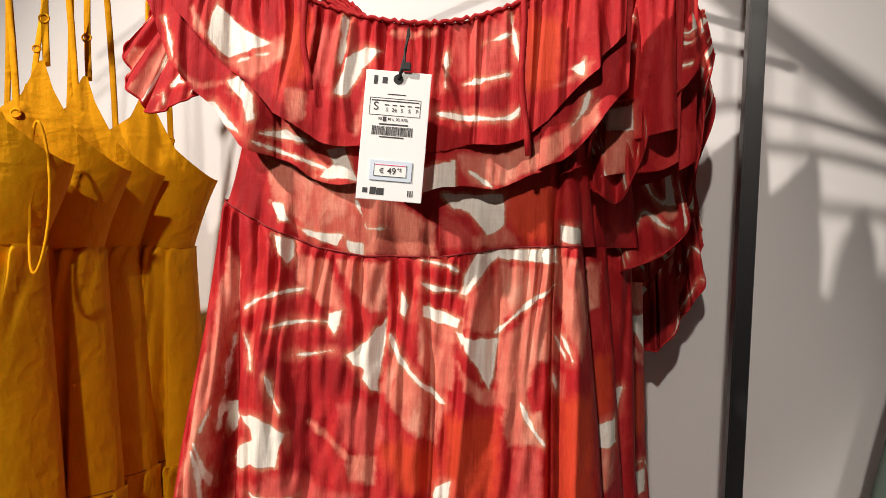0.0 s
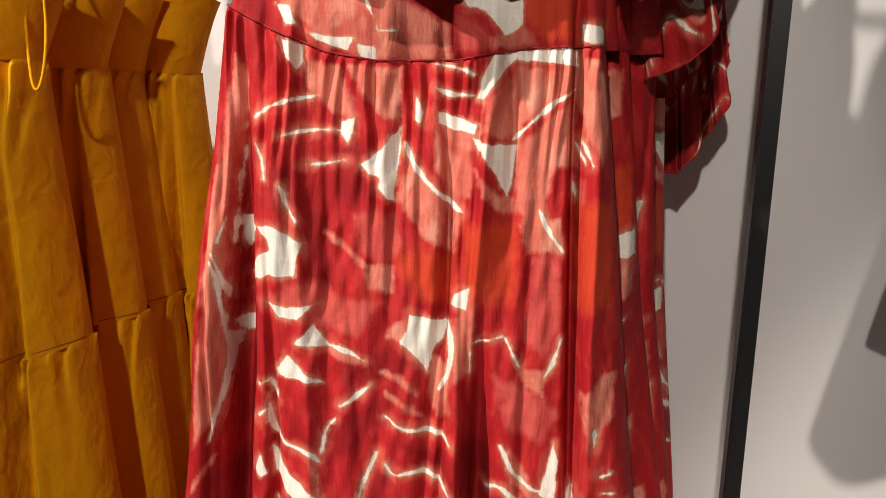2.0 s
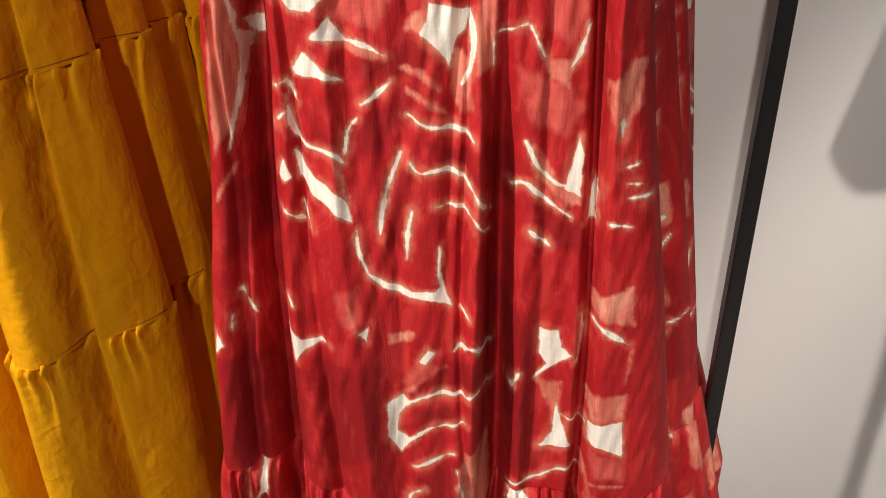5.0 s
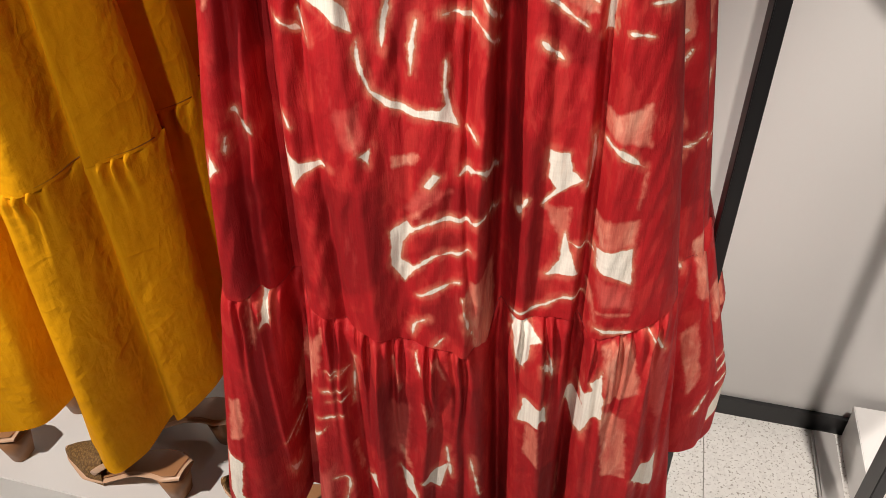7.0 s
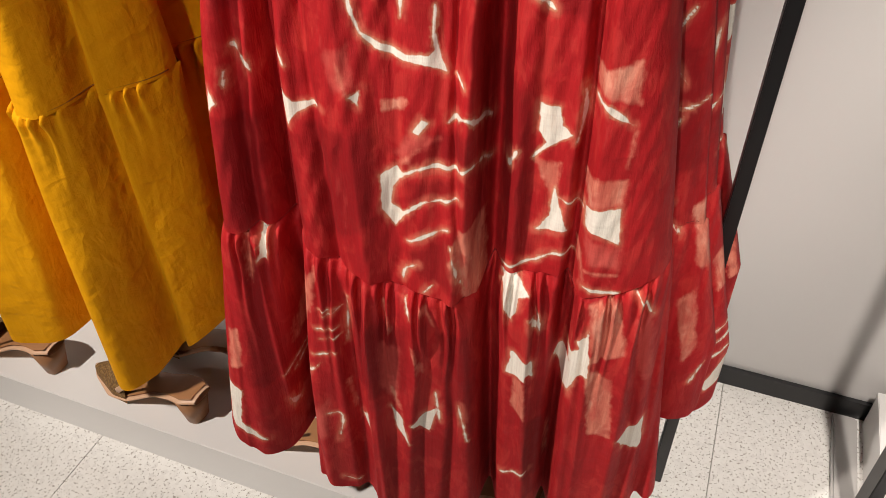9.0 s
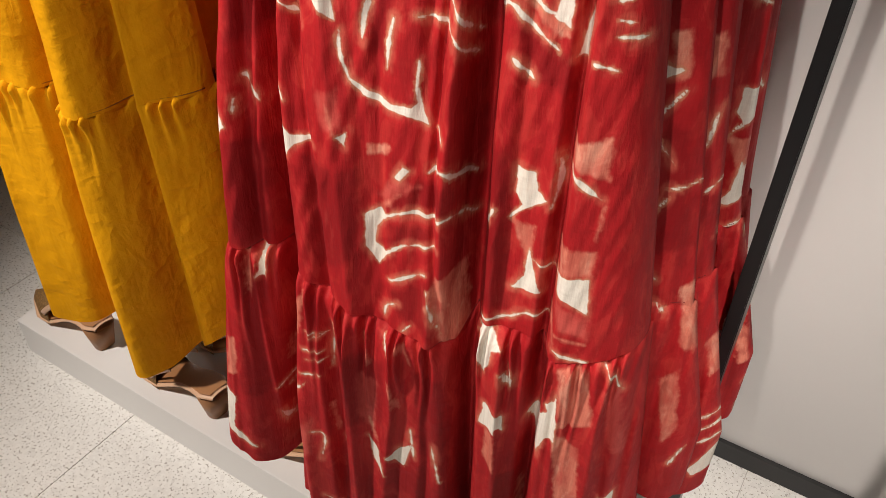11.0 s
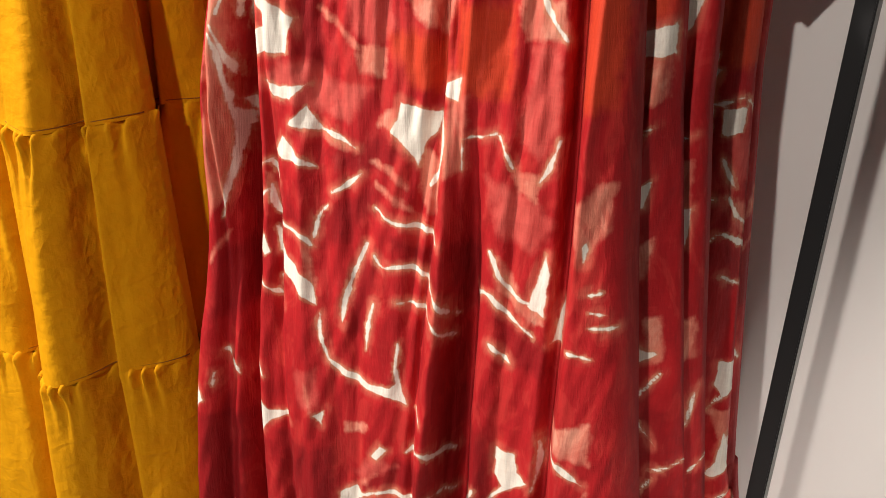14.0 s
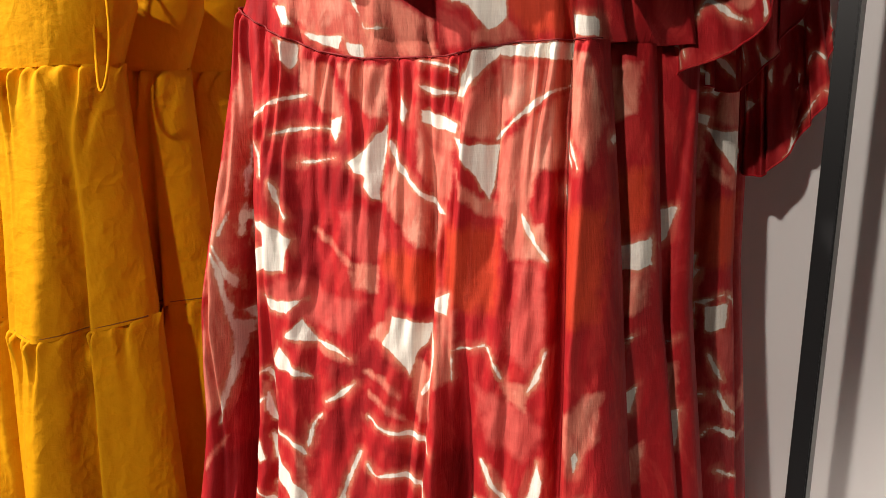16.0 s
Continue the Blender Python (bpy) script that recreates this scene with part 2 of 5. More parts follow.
SKIRT.patch("white", (-5, 1298), (12, 1293), (33, 1293), (31, 1273), (27, 1247), (19, 1263), (5, 1282))
SKIRT.patch("white", (5, 1357), (13, 1370), (35, 1372), (25, 1360), (15, 1348), (3, 1330), (-2, 1332))
SKIRT.patch("white", (32, 1372), (85, 1375), (86, 1361), (55, 1363), (32, 1365))
SKIRT.stroke("white", 2.9, 2.3, (30, 1297), (47, 1314), (66, 1330), (86, 1342))
SKIRT.stroke("white", 2.5, 2.0, (55, 1238), (65, 1218), (78, 1201))
SKIRT.stroke("white", 1.8, 1.4, (89, 1299), (95, 1286), (99, 1277))
SKIRT.stroke("white", 1.4, 1.2, (86, 1261), (88, 1247))
SKIRT.patch("white", (-191, 1217), (-175, 1220), (-150, 1204), (-154, 1189), (-157, 1176), (-177, 1176), (-210, 1164), (-190, 1191), (-178, 1198), (-182, 1207))
SKIRT.patch("white", (-211, 1222), (-191, 1217), (-210, 1189), (-212, 1208))
SKIRT.patch("salmon", (-153, 1361), (-123, 1357), (-109, 1328), (-104, 1308), (-130, 1321), (-146, 1336))
SKIRT.patch("salmon", (-113, 1357), (-67, 1356), (-69, 1309), (-89, 1318), (-105, 1338))
SKIRT.patch("salmon", (-63, 1288), (-36, 1251), (-13, 1231), (-19, 1196), (-44, 1210), (-66, 1239), (-71, 1243), (-62, 1268))
SKIRT.patch("salmon", (-36, 1310), (-6, 1302), (-6, 1248), (-21, 1244), (-37, 1270))
SKIRT.patch("salmon", (-2, 1272), (19, 1248), (34, 1248), (35, 1293), (84, 1337), (87, 1273), (68, 1275), (59, 1245), (76, 1201), (46, 1199), (40, 1234), (25, 1233), (4, 1250))
SKIRT.patch("salmon", (33, 1358), (85, 1359), (85, 1341), (41, 1314), (27, 1298), (2, 1302), (6, 1328))
SKIRT.patch("rose", (-105, 1228), (-85, 1236), (-70, 1219), (-74, 1194), (-89, 1204), (-102, 1219))
SKIRT.patch("salmon", (-97, 1179), (-73, 1179), (-72, 1162), (-94, 1162))
SKIRT.stroke("salmon", 3.6, 2.9, (-132, 1214), (-111, 1198), (-93, 1182))
SKIRT.patch("salmon", (87, 1360), (106, 1356), (115, 1314), (108, 1277), (92, 1305))
SKIRT.patch("deep", (-186, 1265), (-156, 1277), (-145, 1237), (-162, 1233), (-177, 1243))
SKIRT.patch("deep", (-152, 1214), (-132, 1214), (-122, 1163), (-150, 1175))
SKIRT.patch("deep", (-129, 1286), (-89, 1298), (-102, 1268), (-81, 1249), (-105, 1238), (-126, 1246))
SKIRT.patch("deep", (-152, 1351), (-139, 1346), (-130, 1326), (-150, 1331))
SKIRT.patch("orange", (-10, 1224), (35, 1224), (38, 1155), (-7, 1153))
SKIRT.patch("orange", (89, 1242), (122, 1249), (122, 1158), (92, 1151))
SKIRT.patch("orange", (-74, 1199), (-19, 1196), (-12, 1153), (-47, 1156))
SKIRT.patch("white", (-183, 1150), (-164, 1147), (-139, 1151), (-154, 1137), (-170, 1139))
SKIRT.patch("white", (-157, 1115), (-140, 1132), (-125, 1111), (-140, 1113))
SKIRT.stroke("white", 2.5, 2.0, (-128, 1113), (-111, 1108), (-95, 1099))
SKIRT.patch("white", (-175, 1088), (-163, 1104), (-147, 1089), (-131, 1079), (-150, 1082), (-173, 1083))
SKIRT.patch("white", (-57, 1143), (-30, 1136), (-21, 1135), (-26, 1120), (-34, 1110), (-39, 1089), (-48, 1104), (-65, 1117), (-57, 1127))
SKIRT.stroke("white", 3.6, 2.9, (-21, 1132), (-18, 1108), (-22, 1085), (-28, 1073))
SKIRT.patch("white", (-17, 1162), (-4, 1167), (-6, 1148), (-19, 1152))
SKIRT.stroke("white", 1.8, 1.4, (-2, 1117), (14, 1120), (27, 1124))
SKIRT.stroke("white", 1.4, 1.2, (-1, 1115), (-1, 1090))
SKIRT.stroke("white", 1.8, 1.4, (30, 1122), (43, 1097))
SKIRT.stroke("white", 2.5, 2.0, (80, 1123), (73, 1101), (66, 1088))
SKIRT.stroke("white", 2.9, 2.3, (-116, 1058), (-103, 1066), (-89, 1078))
SKIRT.stroke("white", 2.2, 1.7, (-180, 1075), (-174, 1060))
SKIRT.stroke("white", 2.9, 2.3, (-182, 1054), (-178, 1029), (-162, 1020), (-142, 1017), (-134, 1008))
SKIRT.stroke("white", 2.2, 1.7, (-132, 1015), (-128, 1035), (-120, 1046))
SKIRT.stroke("white", 1.8, 1.4, (-195, 1071), (-180, 1078))
SKIRT.stroke("white", 1.8, 1.4, (-199, 1036), (-183, 1051))
SKIRT.patch("white", (-190, 1006), (-184, 988), (-191, 984), (-197, 990))
SKIRT.patch("white", (-180, 1012), (-162, 993), (-139, 980), (-132, 970), (-128, 951), (-144, 963), (-162, 974), (-177, 988))
SKIRT.stroke("white", 2.2, 1.7, (-195, 957), (-175, 945))
SKIRT.stroke("white", 1.4, 1.2, (-176, 963), (-168, 939))
SKIRT.stroke("white", 2.9, 2.3, (-75, 1049), (-59, 1038), (-39, 1036), (-26, 1032), (-17, 1025))
SKIRT.stroke("white", 2.5, 2.0, (-74, 1005), (-66, 996), (-43, 998), (-22, 986), (0, 951))
SKIRT.stroke("white", 2.2, 1.7, (-51, 964), (-32, 963), (-16, 954), (-2, 931))
SKIRT.stroke("white", 2.9, 2.3, (-83, 1014), (-95, 983), (-101, 957), (-103, 935))
SKIRT.stroke("white", 2.5, 2.0, (-73, 960), (-78, 937), (-79, 912))
SKIRT.stroke("white", 2.5, 2.0, (17, 976), (29, 984), (51, 966), (73, 950))
SKIRT.stroke("white", 2.9, 2.3, (29, 1023), (42, 997), (58, 983), (72, 980))
SKIRT.patch("white", (65, 977), (77, 1025), (82, 1009), (80, 971))
SKIRT.patch("white", (88, 944), (92, 963), (95, 985), (97, 984), (97, 945))
SKIRT.stroke("white", 2.2, 1.7, (35, 938), (54, 922))
SKIRT.stroke("white", 2.2, 1.7, (111, 1048), (111, 1032))
SKIRT.stroke("white", 2.2, 1.7, (118, 1004), (128, 1006))
SKIRT.stroke("white", 2.2, 1.7, (121, 989), (134, 988))
SKIRT.stroke("white", 1.8, 1.4, (120, 976), (144, 976))
SKIRT.stroke("white", 2.2, 1.7, (106, 952), (126, 949))
SKIRT.stroke("white", 2.9, 2.3, (-229, 1187), (-225, 1170), (-223, 1149), (-222, 1120), (-220, 1101), (-225, 1070), (-234, 1038), (-243, 1009))
SKIRT.stroke("white", 1.4, 1.2, (-218, 1224), (-224, 1203))
SKIRT.stroke("white", 2.2, 1.7, (-212, 1230), (-215, 1200))
SKIRT.patch("white", (-221, 1121), (-216, 1111), (-216, 1100), (-220, 1100))
SKIRT.stroke("salmon", 1.8, 1.4, (-261, 960), (-246, 984), (-237, 996))
SKIRT.patch("salmon", (-231, 1221), (-219, 1223), (-223, 1116), (-219, 1100), (-229, 1047), (-258, 1001), (-246, 1090))
SKIRT.patch("salmon", (-71, 1131), (-56, 1137), (-63, 1117), (-76, 1121))
SKIRT.patch("salmon", (-36, 1108), (-20, 1091), (-19, 1051), (-29, 1043), (-36, 1068))
SKIRT.patch("salmon", (-12, 1149), (4, 1155), (1, 1091), (-15, 1083), (-18, 1112))
SKIRT.stroke("salmon", 4.3, 3.5, (-126, 1108), (-95, 1097))
SKIRT.stroke("salmon", 2.9, 2.3, (-184, 1065), (-177, 1032))
SKIRT.stroke("salmon", 3.6, 2.9, (-139, 1008), (-131, 967))
SKIRT.patch("salmon", (-92, 1185), (-72, 1185), (-72, 1161), (-89, 1164))
SKIRT.patch("salmon", (39, 1224), (73, 1230), (79, 1208), (45, 1205))
SKIRT.patch("salmon", (45, 1093), (66, 1095), (64, 1072), (49, 1077))
SKIRT.patch("salmon", (37, 1020), (61, 981), (74, 976), (80, 963), (66, 962), (40, 990))
SKIRT.patch("salmon", (98, 1076), (114, 1094), (129, 1096), (127, 1057), (107, 1034), (101, 1048))
SKIRT.stroke("salmon", 3.6, 2.9, (-99, 963), (-95, 989), (-89, 1008))
SKIRT.stroke("salmon", 3.6, 2.9, (-81, 1090), (-60, 1081), (-49, 1070))
SKIRT.stroke("salmon", 2.9, 2.3, (-75, 1070), (-39, 1047))
SKIRT.patch("rose", (-102, 1226), (-73, 1230), (-63, 1201), (-77, 1186), (-102, 1196))
SKIRT.patch("rose", (-213, 1149), (-140, 1171), (-112, 1155), (-81, 1152), (-101, 1121), (-159, 1136))
SKIRT.patch("rose", (20, 1087), (61, 1073), (83, 1051), (64, 1025), (32, 1041))
SKIRT.patch("rose", (50, 1195), (74, 1201), (78, 1135), (65, 1104), (44, 1124), (52, 1160))
SKIRT.stroke("rose", 4.3, 3.5, (-219, 1203), (-222, 1169))
SKIRT.patch("deep", (-153, 1235), (-127, 1229), (-127, 1200), (-147, 1196))
SKIRT.patch("deep", (-259, 967), (-207, 993), (-202, 918), (-259, 900))
SKIRT.patch("deep", (-126, 1042), (-75, 1070), (-75, 1049), (-100, 1016), (-125, 1005))
SKIRT.patch("deep", (-8, 1026), (18, 1012), (20, 957), (4, 951))
SKIRT.patch("deep", (-174, 1059), (-135, 1023), (-150, 1023))
SKIRT.patch("deep", (-59, 1024), (-23, 1016), (-1, 966), (-39, 999))
SKIRT.patch("deep", (35, 971), (89, 942), (91, 915), (48, 918))
SKIRT.patch("deep", (-121, 1089), (-71, 1116), (-50, 1099), (-90, 1075))
SKIRT.patch("deep", (-99, 931), (-90, 1005), (-69, 996), (-73, 964), (-83, 919))
SKIRT.patch("white", (-211, 846), (-197, 830), (-187, 820), (-157, 821), (-185, 809), (-195, 795), (-198, 821), (-204, 836))
SKIRT.patch("white", (-127, 840), (-117, 846), (-119, 830))
SKIRT.patch("white", (-69, 804), (-60, 818), (-54, 814), (-64, 801))
SKIRT.stroke("white", 2.9, 2.3, (-35, 814), (-16, 827), (3, 802))
SKIRT.patch("white", (-103, 750), (-87, 761), (-80, 750), (-92, 734), (-95, 713), (-81, 703), (-91, 684), (-104, 709))
SKIRT.stroke("white", 2.5, 2.0, (-86, 749), (-56, 765), (-28, 765), (-11, 772), (3, 753))
SKIRT.stroke("white", 2.5, 2.0, (-84, 701), (-62, 721), (-39, 726), (-24, 731))
SKIRT.stroke("white", 2.9, 2.3, (-79, 668), (-57, 680), (-35, 692))
SKIRT.stroke("white", 1.8, 1.4, (-85, 612), (-82, 629), (-68, 640))
SKIRT.stroke("white", 1.4, 1.2, (-62, 600), (-52, 613))
SKIRT.patch("salmon", (-33, 649), (-22, 691), (-1, 700), (4, 578), (-14, 573), (-24, 621))
SKIRT.stroke("white", 1.1, 0.9, (-32, 672), (-27, 640), (-17, 604))
SKIRT.patch("white", (-116, 900), (-102, 891), (-89, 884), (-74, 880), (-53, 880), (-45, 889), (-38, 865), (-61, 872), (-79, 874), (-102, 884))
SKIRT.stroke("white", 2.5, 2.0, (-124, 944), (-123, 924), (-115, 898))
SKIRT.stroke("white", 2.5, 2.0, (-48, 925), (-49, 902), (-45, 879))
SKIRT.stroke("white", 2.2, 1.7, (-28, 862), (-21, 856))
SKIRT.patch("white", (49, 834), (67, 832), (71, 813), (81, 806), (60, 789), (45, 774), (57, 793), (49, 804))
SKIRT.patch("white", (69, 745), (77, 718), (87, 693), (54, 687), (66, 707))
SKIRT.stroke("white", 2.2, 1.7, (21, 760), (30, 784))
SKIRT.stroke("white", 2.2, 1.7, (21, 632), (52, 644), (75, 661), (95, 662))
SKIRT.stroke("white", 1.8, 1.4, (74, 733), (100, 722))
SKIRT.stroke("white", 4.0, 3.2, (100, 848), (111, 844), (132, 830))
SKIRT.patch("white", (101, 730), (134, 738), (138, 694), (119, 702), (104, 706))
SKIRT.stroke("white", 2.5, 2.0, (109, 631), (127, 629), (146, 630))
SKIRT.stroke("salmon", 1.8, 1.4, (107, 653), (140, 653))
SKIRT.stroke("white", 2.2, 1.7, (-250, 864), (-243, 850), (-236, 835))
SKIRT.patch("white", (-274, 825), (-268, 810), (-278, 799))
SKIRT.stroke("white", 1.1, 0.9, (-257, 841), (-259, 824))
SKIRT.stroke("white", 1.4, 1.2, (-197, 873), (-192, 859))
SKIRT.stroke("white", 2.5, 2.0, (88, 858), (90, 825), (86, 798))
SKIRT.patch("salmon", (100, 766), (136, 771), (136, 744), (103, 733))
SKIRT.patch("salmon", (97, 876), (132, 890), (136, 851), (105, 856), (100, 858))
SKIRT.patch("salmon", (47, 773), (73, 772), (70, 727))
SKIRT.patch("salmon", (-98, 834), (-74, 836), (-80, 825), (-99, 822))
SKIRT.stroke("salmon", 2.5, 2.0, (-136, 873), (-129, 843))
SKIRT.stroke("salmon", 2.2, 1.7, (98, 681), (108, 637))
SKIRT.stroke("salmon", 2.2, 1.7, (135, 822), (134, 784))
SKIRT.stroke("salmon", 2.9, 2.3, (-62, 786), (-82, 766), (-99, 753))
SKIRT.patch("rose", (-148, 878), (-127, 889), (-123, 851), (-139, 845))
SKIRT.patch("rose", (-90, 775), (-67, 805), (-45, 797), (-79, 770))
SKIRT.patch("rose", (105, 698), (141, 687), (141, 661), (109, 663))
SKIRT.patch("deep", (-274, 794), (-231, 788), (-241, 656), (-291, 655))
SKIRT.patch("deep", (-178, 797), (-110, 805), (-109, 696), (-167, 655))
SKIRT.patch("deep", (-78, 791), (-13, 811), (-12, 777), (-79, 758))
SKIRT.patch("deep", (6, 868), (40, 842), (52, 652), (22, 653))
SKIRT.patch("deep", (-78, 744), (-28, 751), (-28, 731), (-79, 714))
SKIRT.patch("deep", (-81, 654), (-33, 678), (-27, 609), (-63, 619))
SKIRT.patch("deep", (-209, 792), (-190, 785), (-189, 667), (-216, 657))
TIER.patch("salmon", (-212, 572), (-184, 622), (-187, 582), (-236, 454), (-236, 485))
TIER.stroke("white", 1.4, 1.2, (-183, 564), (-163, 565))
TIER.stroke("white", 1.4, 1.2, (-189, 534), (-165, 535))
TIER.stroke("white", 1.8, 1.4, (-198, 490), (-168, 496))
TIER.stroke("white", 1.8, 1.4, (-241, 408), (-206, 458))
TIER.stroke("white", 1.4, 1.2, (-150, 582), (-157, 505))
TIER.stroke("white", 1.8, 1.4, (-82, 592), (-77, 567))
TIER.patch("white", (22, 612), (36, 624), (55, 612), (35, 595), (26, 599))
TIER.patch("white", (38, 521), (64, 512), (66, 491), (39, 498))
TIER.stroke("white", 2.2, 1.7, (64, 589), (69, 561))
TIER.patch("white", (103, 533), (114, 543), (123, 575), (128, 505), (112, 498), (105, 517))
TIER.patch("white", (-243, 688), (-242, 649), (-245, 609), (-254, 612))
TIER.stroke("salmon", 2.9, 2.3, (-263, 649), (-263, 580))
TIER.stroke("salmon", 2.5, 2.0, (-107, 585), (-99, 543))
TIER.stroke("salmon", 2.2, 1.7, (-64, 588), (-51, 556))
TIER.patch("salmon", (120, 609), (150, 606), (151, 547), (125, 576))
TIER.patch("white", (-320, 416), (-300, 406), (-309, 344), (-279, 310), (-296, 318), (-326, 341))
TIER.stroke("white", 1.8, 1.4, (-248, 368), (-242, 341))
TIER.stroke("white", 1.4, 1.2, (-187, 517), (-160, 522))
TIER.stroke("white", 1.8, 1.4, (-248, 416), (-187, 478))
TIER.stroke("white", 1.4, 1.2, (-178, 556), (-157, 564))
TIER.stroke("white", 1.8, 1.4, (-187, 385), (-169, 382), (-176, 333))
TIER.patch("white", (-145, 374), (-136, 387), (-135, 361))
TIER.patch("white", (-104, 414), (-91, 396), (-81, 351), (-96, 371))
TIER.patch("white", (-79, 387), (-46, 419), (-56, 370))
TIER.stroke("white", 2.2, 1.7, (-48, 445), (-43, 391))
TIER.stroke("white", 1.4, 1.2, (-20, 424), (-8, 358))
TIER.patch("white", (21, 643), (45, 620), (40, 583), (33, 565), (25, 597))
TIER.patch("white", (40, 522), (59, 501), (57, 483), (34, 483))
TIER.stroke("white", 2.5, 2.0, (58, 580), (64, 562))
TIER.patch("white", (88, 503), (105, 515), (118, 505), (102, 459))
TIER.patch("white", (111, 554), (118, 563), (121, 532))
TIER.stroke("white", 2.2, 1.7, (163, 634), (188, 601))
TIER.patch("white", (175, 399), (204, 424), (209, 370), (187, 375))
TIER.stroke("white", 2.2, 1.7, (35, 284), (70, 313))
TIER.stroke("white", 1.4, 1.2, (-177, 252), (-155, 239))
TIER.patch("salmon", (119, 611), (148, 624), (166, 544), (130, 529))
TIER.patch("salmon", (44, 479), (58, 480), (61, 414), (44, 427))
TIER.patch("salmon", (124, 519), (155, 503), (166, 403), (139, 404))
TIER.stroke("salmon", 2.5, 2.0, (-102, 448), (-90, 402))
TIER.stroke("salmon", 2.5, 2.0, (-76, 527), (-63, 477))
TIER.stroke("salmon", 1.8, 1.4, (-159, 443), (-152, 385))
TIER.stroke("salmon", 2.2, 1.7, (90, 380), (92, 305))
TIER.patch("salmon", (-303, 508), (-289, 514), (-293, 453), (-310, 442))
TIER.patch("rose", (171, 598), (187, 601), (205, 491), (187, 503))
TIER.patch("rose", (-114, 527), (-90, 514), (-97, 424), (-114, 452))
TIER.patch("rose", (-246, 354), (-184, 412), (-189, 343), (-249, 291))
TIER.patch("deep", (-148, 571), (-82, 546), (-84, 443), (-146, 439))
TIER.patch("deep", (56, 414), (88, 407), (98, 299), (62, 297))
TIER.patch("deep", (-45, 543), (-9, 539), (-3, 373), (-39, 416))
TIER.patch("deep", (-268, 625), (-245, 614), (-259, 409), (-284, 415))
BODICE.patch("salmon", (-187, 1451), (-94, 1424), (-27, 1391), (-26, 1363), (-103, 1363), (-134, 1377), (-176, 1411))
BODICE.patch("white", (-177, 1408), (-165, 1405), (-159, 1390), (-169, 1391))
BODICE.patch("white", (-151, 1385), (-134, 1381), (-109, 1380), (-115, 1369), (-139, 1376))
BODICE.patch("white", (-106, 1375), (-91, 1373), (-91, 1362), (-106, 1365))
BODICE.stroke("white", 1.8, 1.4, (-98, 1411), (-93, 1399), (-87, 1383))
BODICE.stroke("white", 1.4, 1.2, (-89, 1386), (-67, 1387))
BODICE.patch("white", (-22, 1420), (7, 1420), (33, 1422), (35, 1394), (20, 1384), (11, 1395), (3, 1405), (-12, 1407))
BODICE.patch("rose", (-22, 1401), (3, 1392), (9, 1377), (-21, 1371))
BODICE.patch("orange", (35, 1424), (78, 1431), (85, 1380), (55, 1379), (33, 1404))
BODICE.patch("salmon", (9, 1382), (34, 1394), (49, 1378), (9, 1373))
BODICE.patch("white", (86, 1396), (105, 1394), (106, 1380), (87, 1380))
BODICE.patch("deep", (-220, 1449), (-189, 1436), (-181, 1390), (-218, 1404))
BODICE.stroke("deep", 4.3, 3.5, (-87, 1380), (-62, 1377), (-28, 1383))
UPPER.patch("white", (-223, 1577), (-198, 1555), (-174, 1543), (-192, 1537), (-214, 1531), (-230, 1548), (-227, 1570))
UPPER.patch("salmon", (-226, 1529), (-187, 1533), (-163, 1555), (-162, 1531), (-191, 1511), (-211, 1525))
UPPER.stroke("white", 1.8, 1.4, (-211, 1525), (-192, 1531), (-176, 1534))
UPPER.patch("white", (-92, 1544), (-79, 1541), (-94, 1524), (-107, 1501), (-118, 1501), (-111, 1523), (-110, 1533))
UPPER.stroke("white", 3.6, 2.9, (-111, 1570), (-112, 1552), (-114, 1527))
UPPER.patch("salmon", (-157, 1502), (-140, 1503), (-141, 1478), (-153, 1475))
UPPER.patch("orange", (-164, 1565), (-142, 1570), (-140, 1517), (-157, 1507))
UPPER.stroke("white", 2.2, 1.7, (10, 1550), (25, 1556), (33, 1560))
UPPER.stroke("white", 2.9, 2.3, (-7, 1514), (13, 1518), (33, 1524))
UPPER.stroke("white", 3.2, 2.6, (-28, 1488), (-5, 1485), (19, 1484), (36, 1487), (43, 1496))
UPPER.stroke("white", 1.8, 1.4, (-22, 1542), (-22, 1511))
UPPER.patch("white", (83, 1529), (96, 1538), (95, 1524))
UPPER.patch("rose", (-18, 1565), (30, 1571), (31, 1528), (-12, 1522))
UPPER.patch("orange", (39, 1576), (77, 1572), (75, 1515), (47, 1509))
UPPER.stroke("salmon", 4.3, 3.5, (-71, 1557), (-52, 1556), (-32, 1560))
UPPER.stroke("salmon", 3.6, 2.9, (-98, 1468), (-93, 1490), (-88, 1510))
UPPER.stroke("white", 2.2, 1.7, (32, 1577), (38, 1547), (41, 1532))
UPPER.patch("deep", (-201, 1518), (-171, 1497), (-131, 1467), (-171, 1480))
UPPER.patch("deep", (-1, 1508), (32, 1514), (28, 1492), (-1, 1489))
UPPER.stroke("salmon", 4.3, 3.5, (-247, 1572), (-237, 1555), (-224, 1541))
UPPER.stroke("salmon", 3.2, 2.6, (73, 1515), (84, 1520), (103, 1535))
UPPER.patch("rose", (-137, 1561), (-117, 1561), (-120, 1509), (-135, 1513))
LOWER.patch("white", (-215, 1512), (-204, 1516), (-190, 1498), (-187, 1478), (-193, 1475), (-198, 1493), (-211, 1505))
LOWER.stroke("salmon", 2.9, 2.3, (-262, 1528), (-244, 1508), (-213, 1512))
LOWER.patch("white", (-244, 1492), (-228, 1494), (-198, 1464), (-213, 1470), (-233, 1484))
LOWER.patch("white", (-184, 1466), (-163, 1471), (-139, 1460), (-162, 1462))
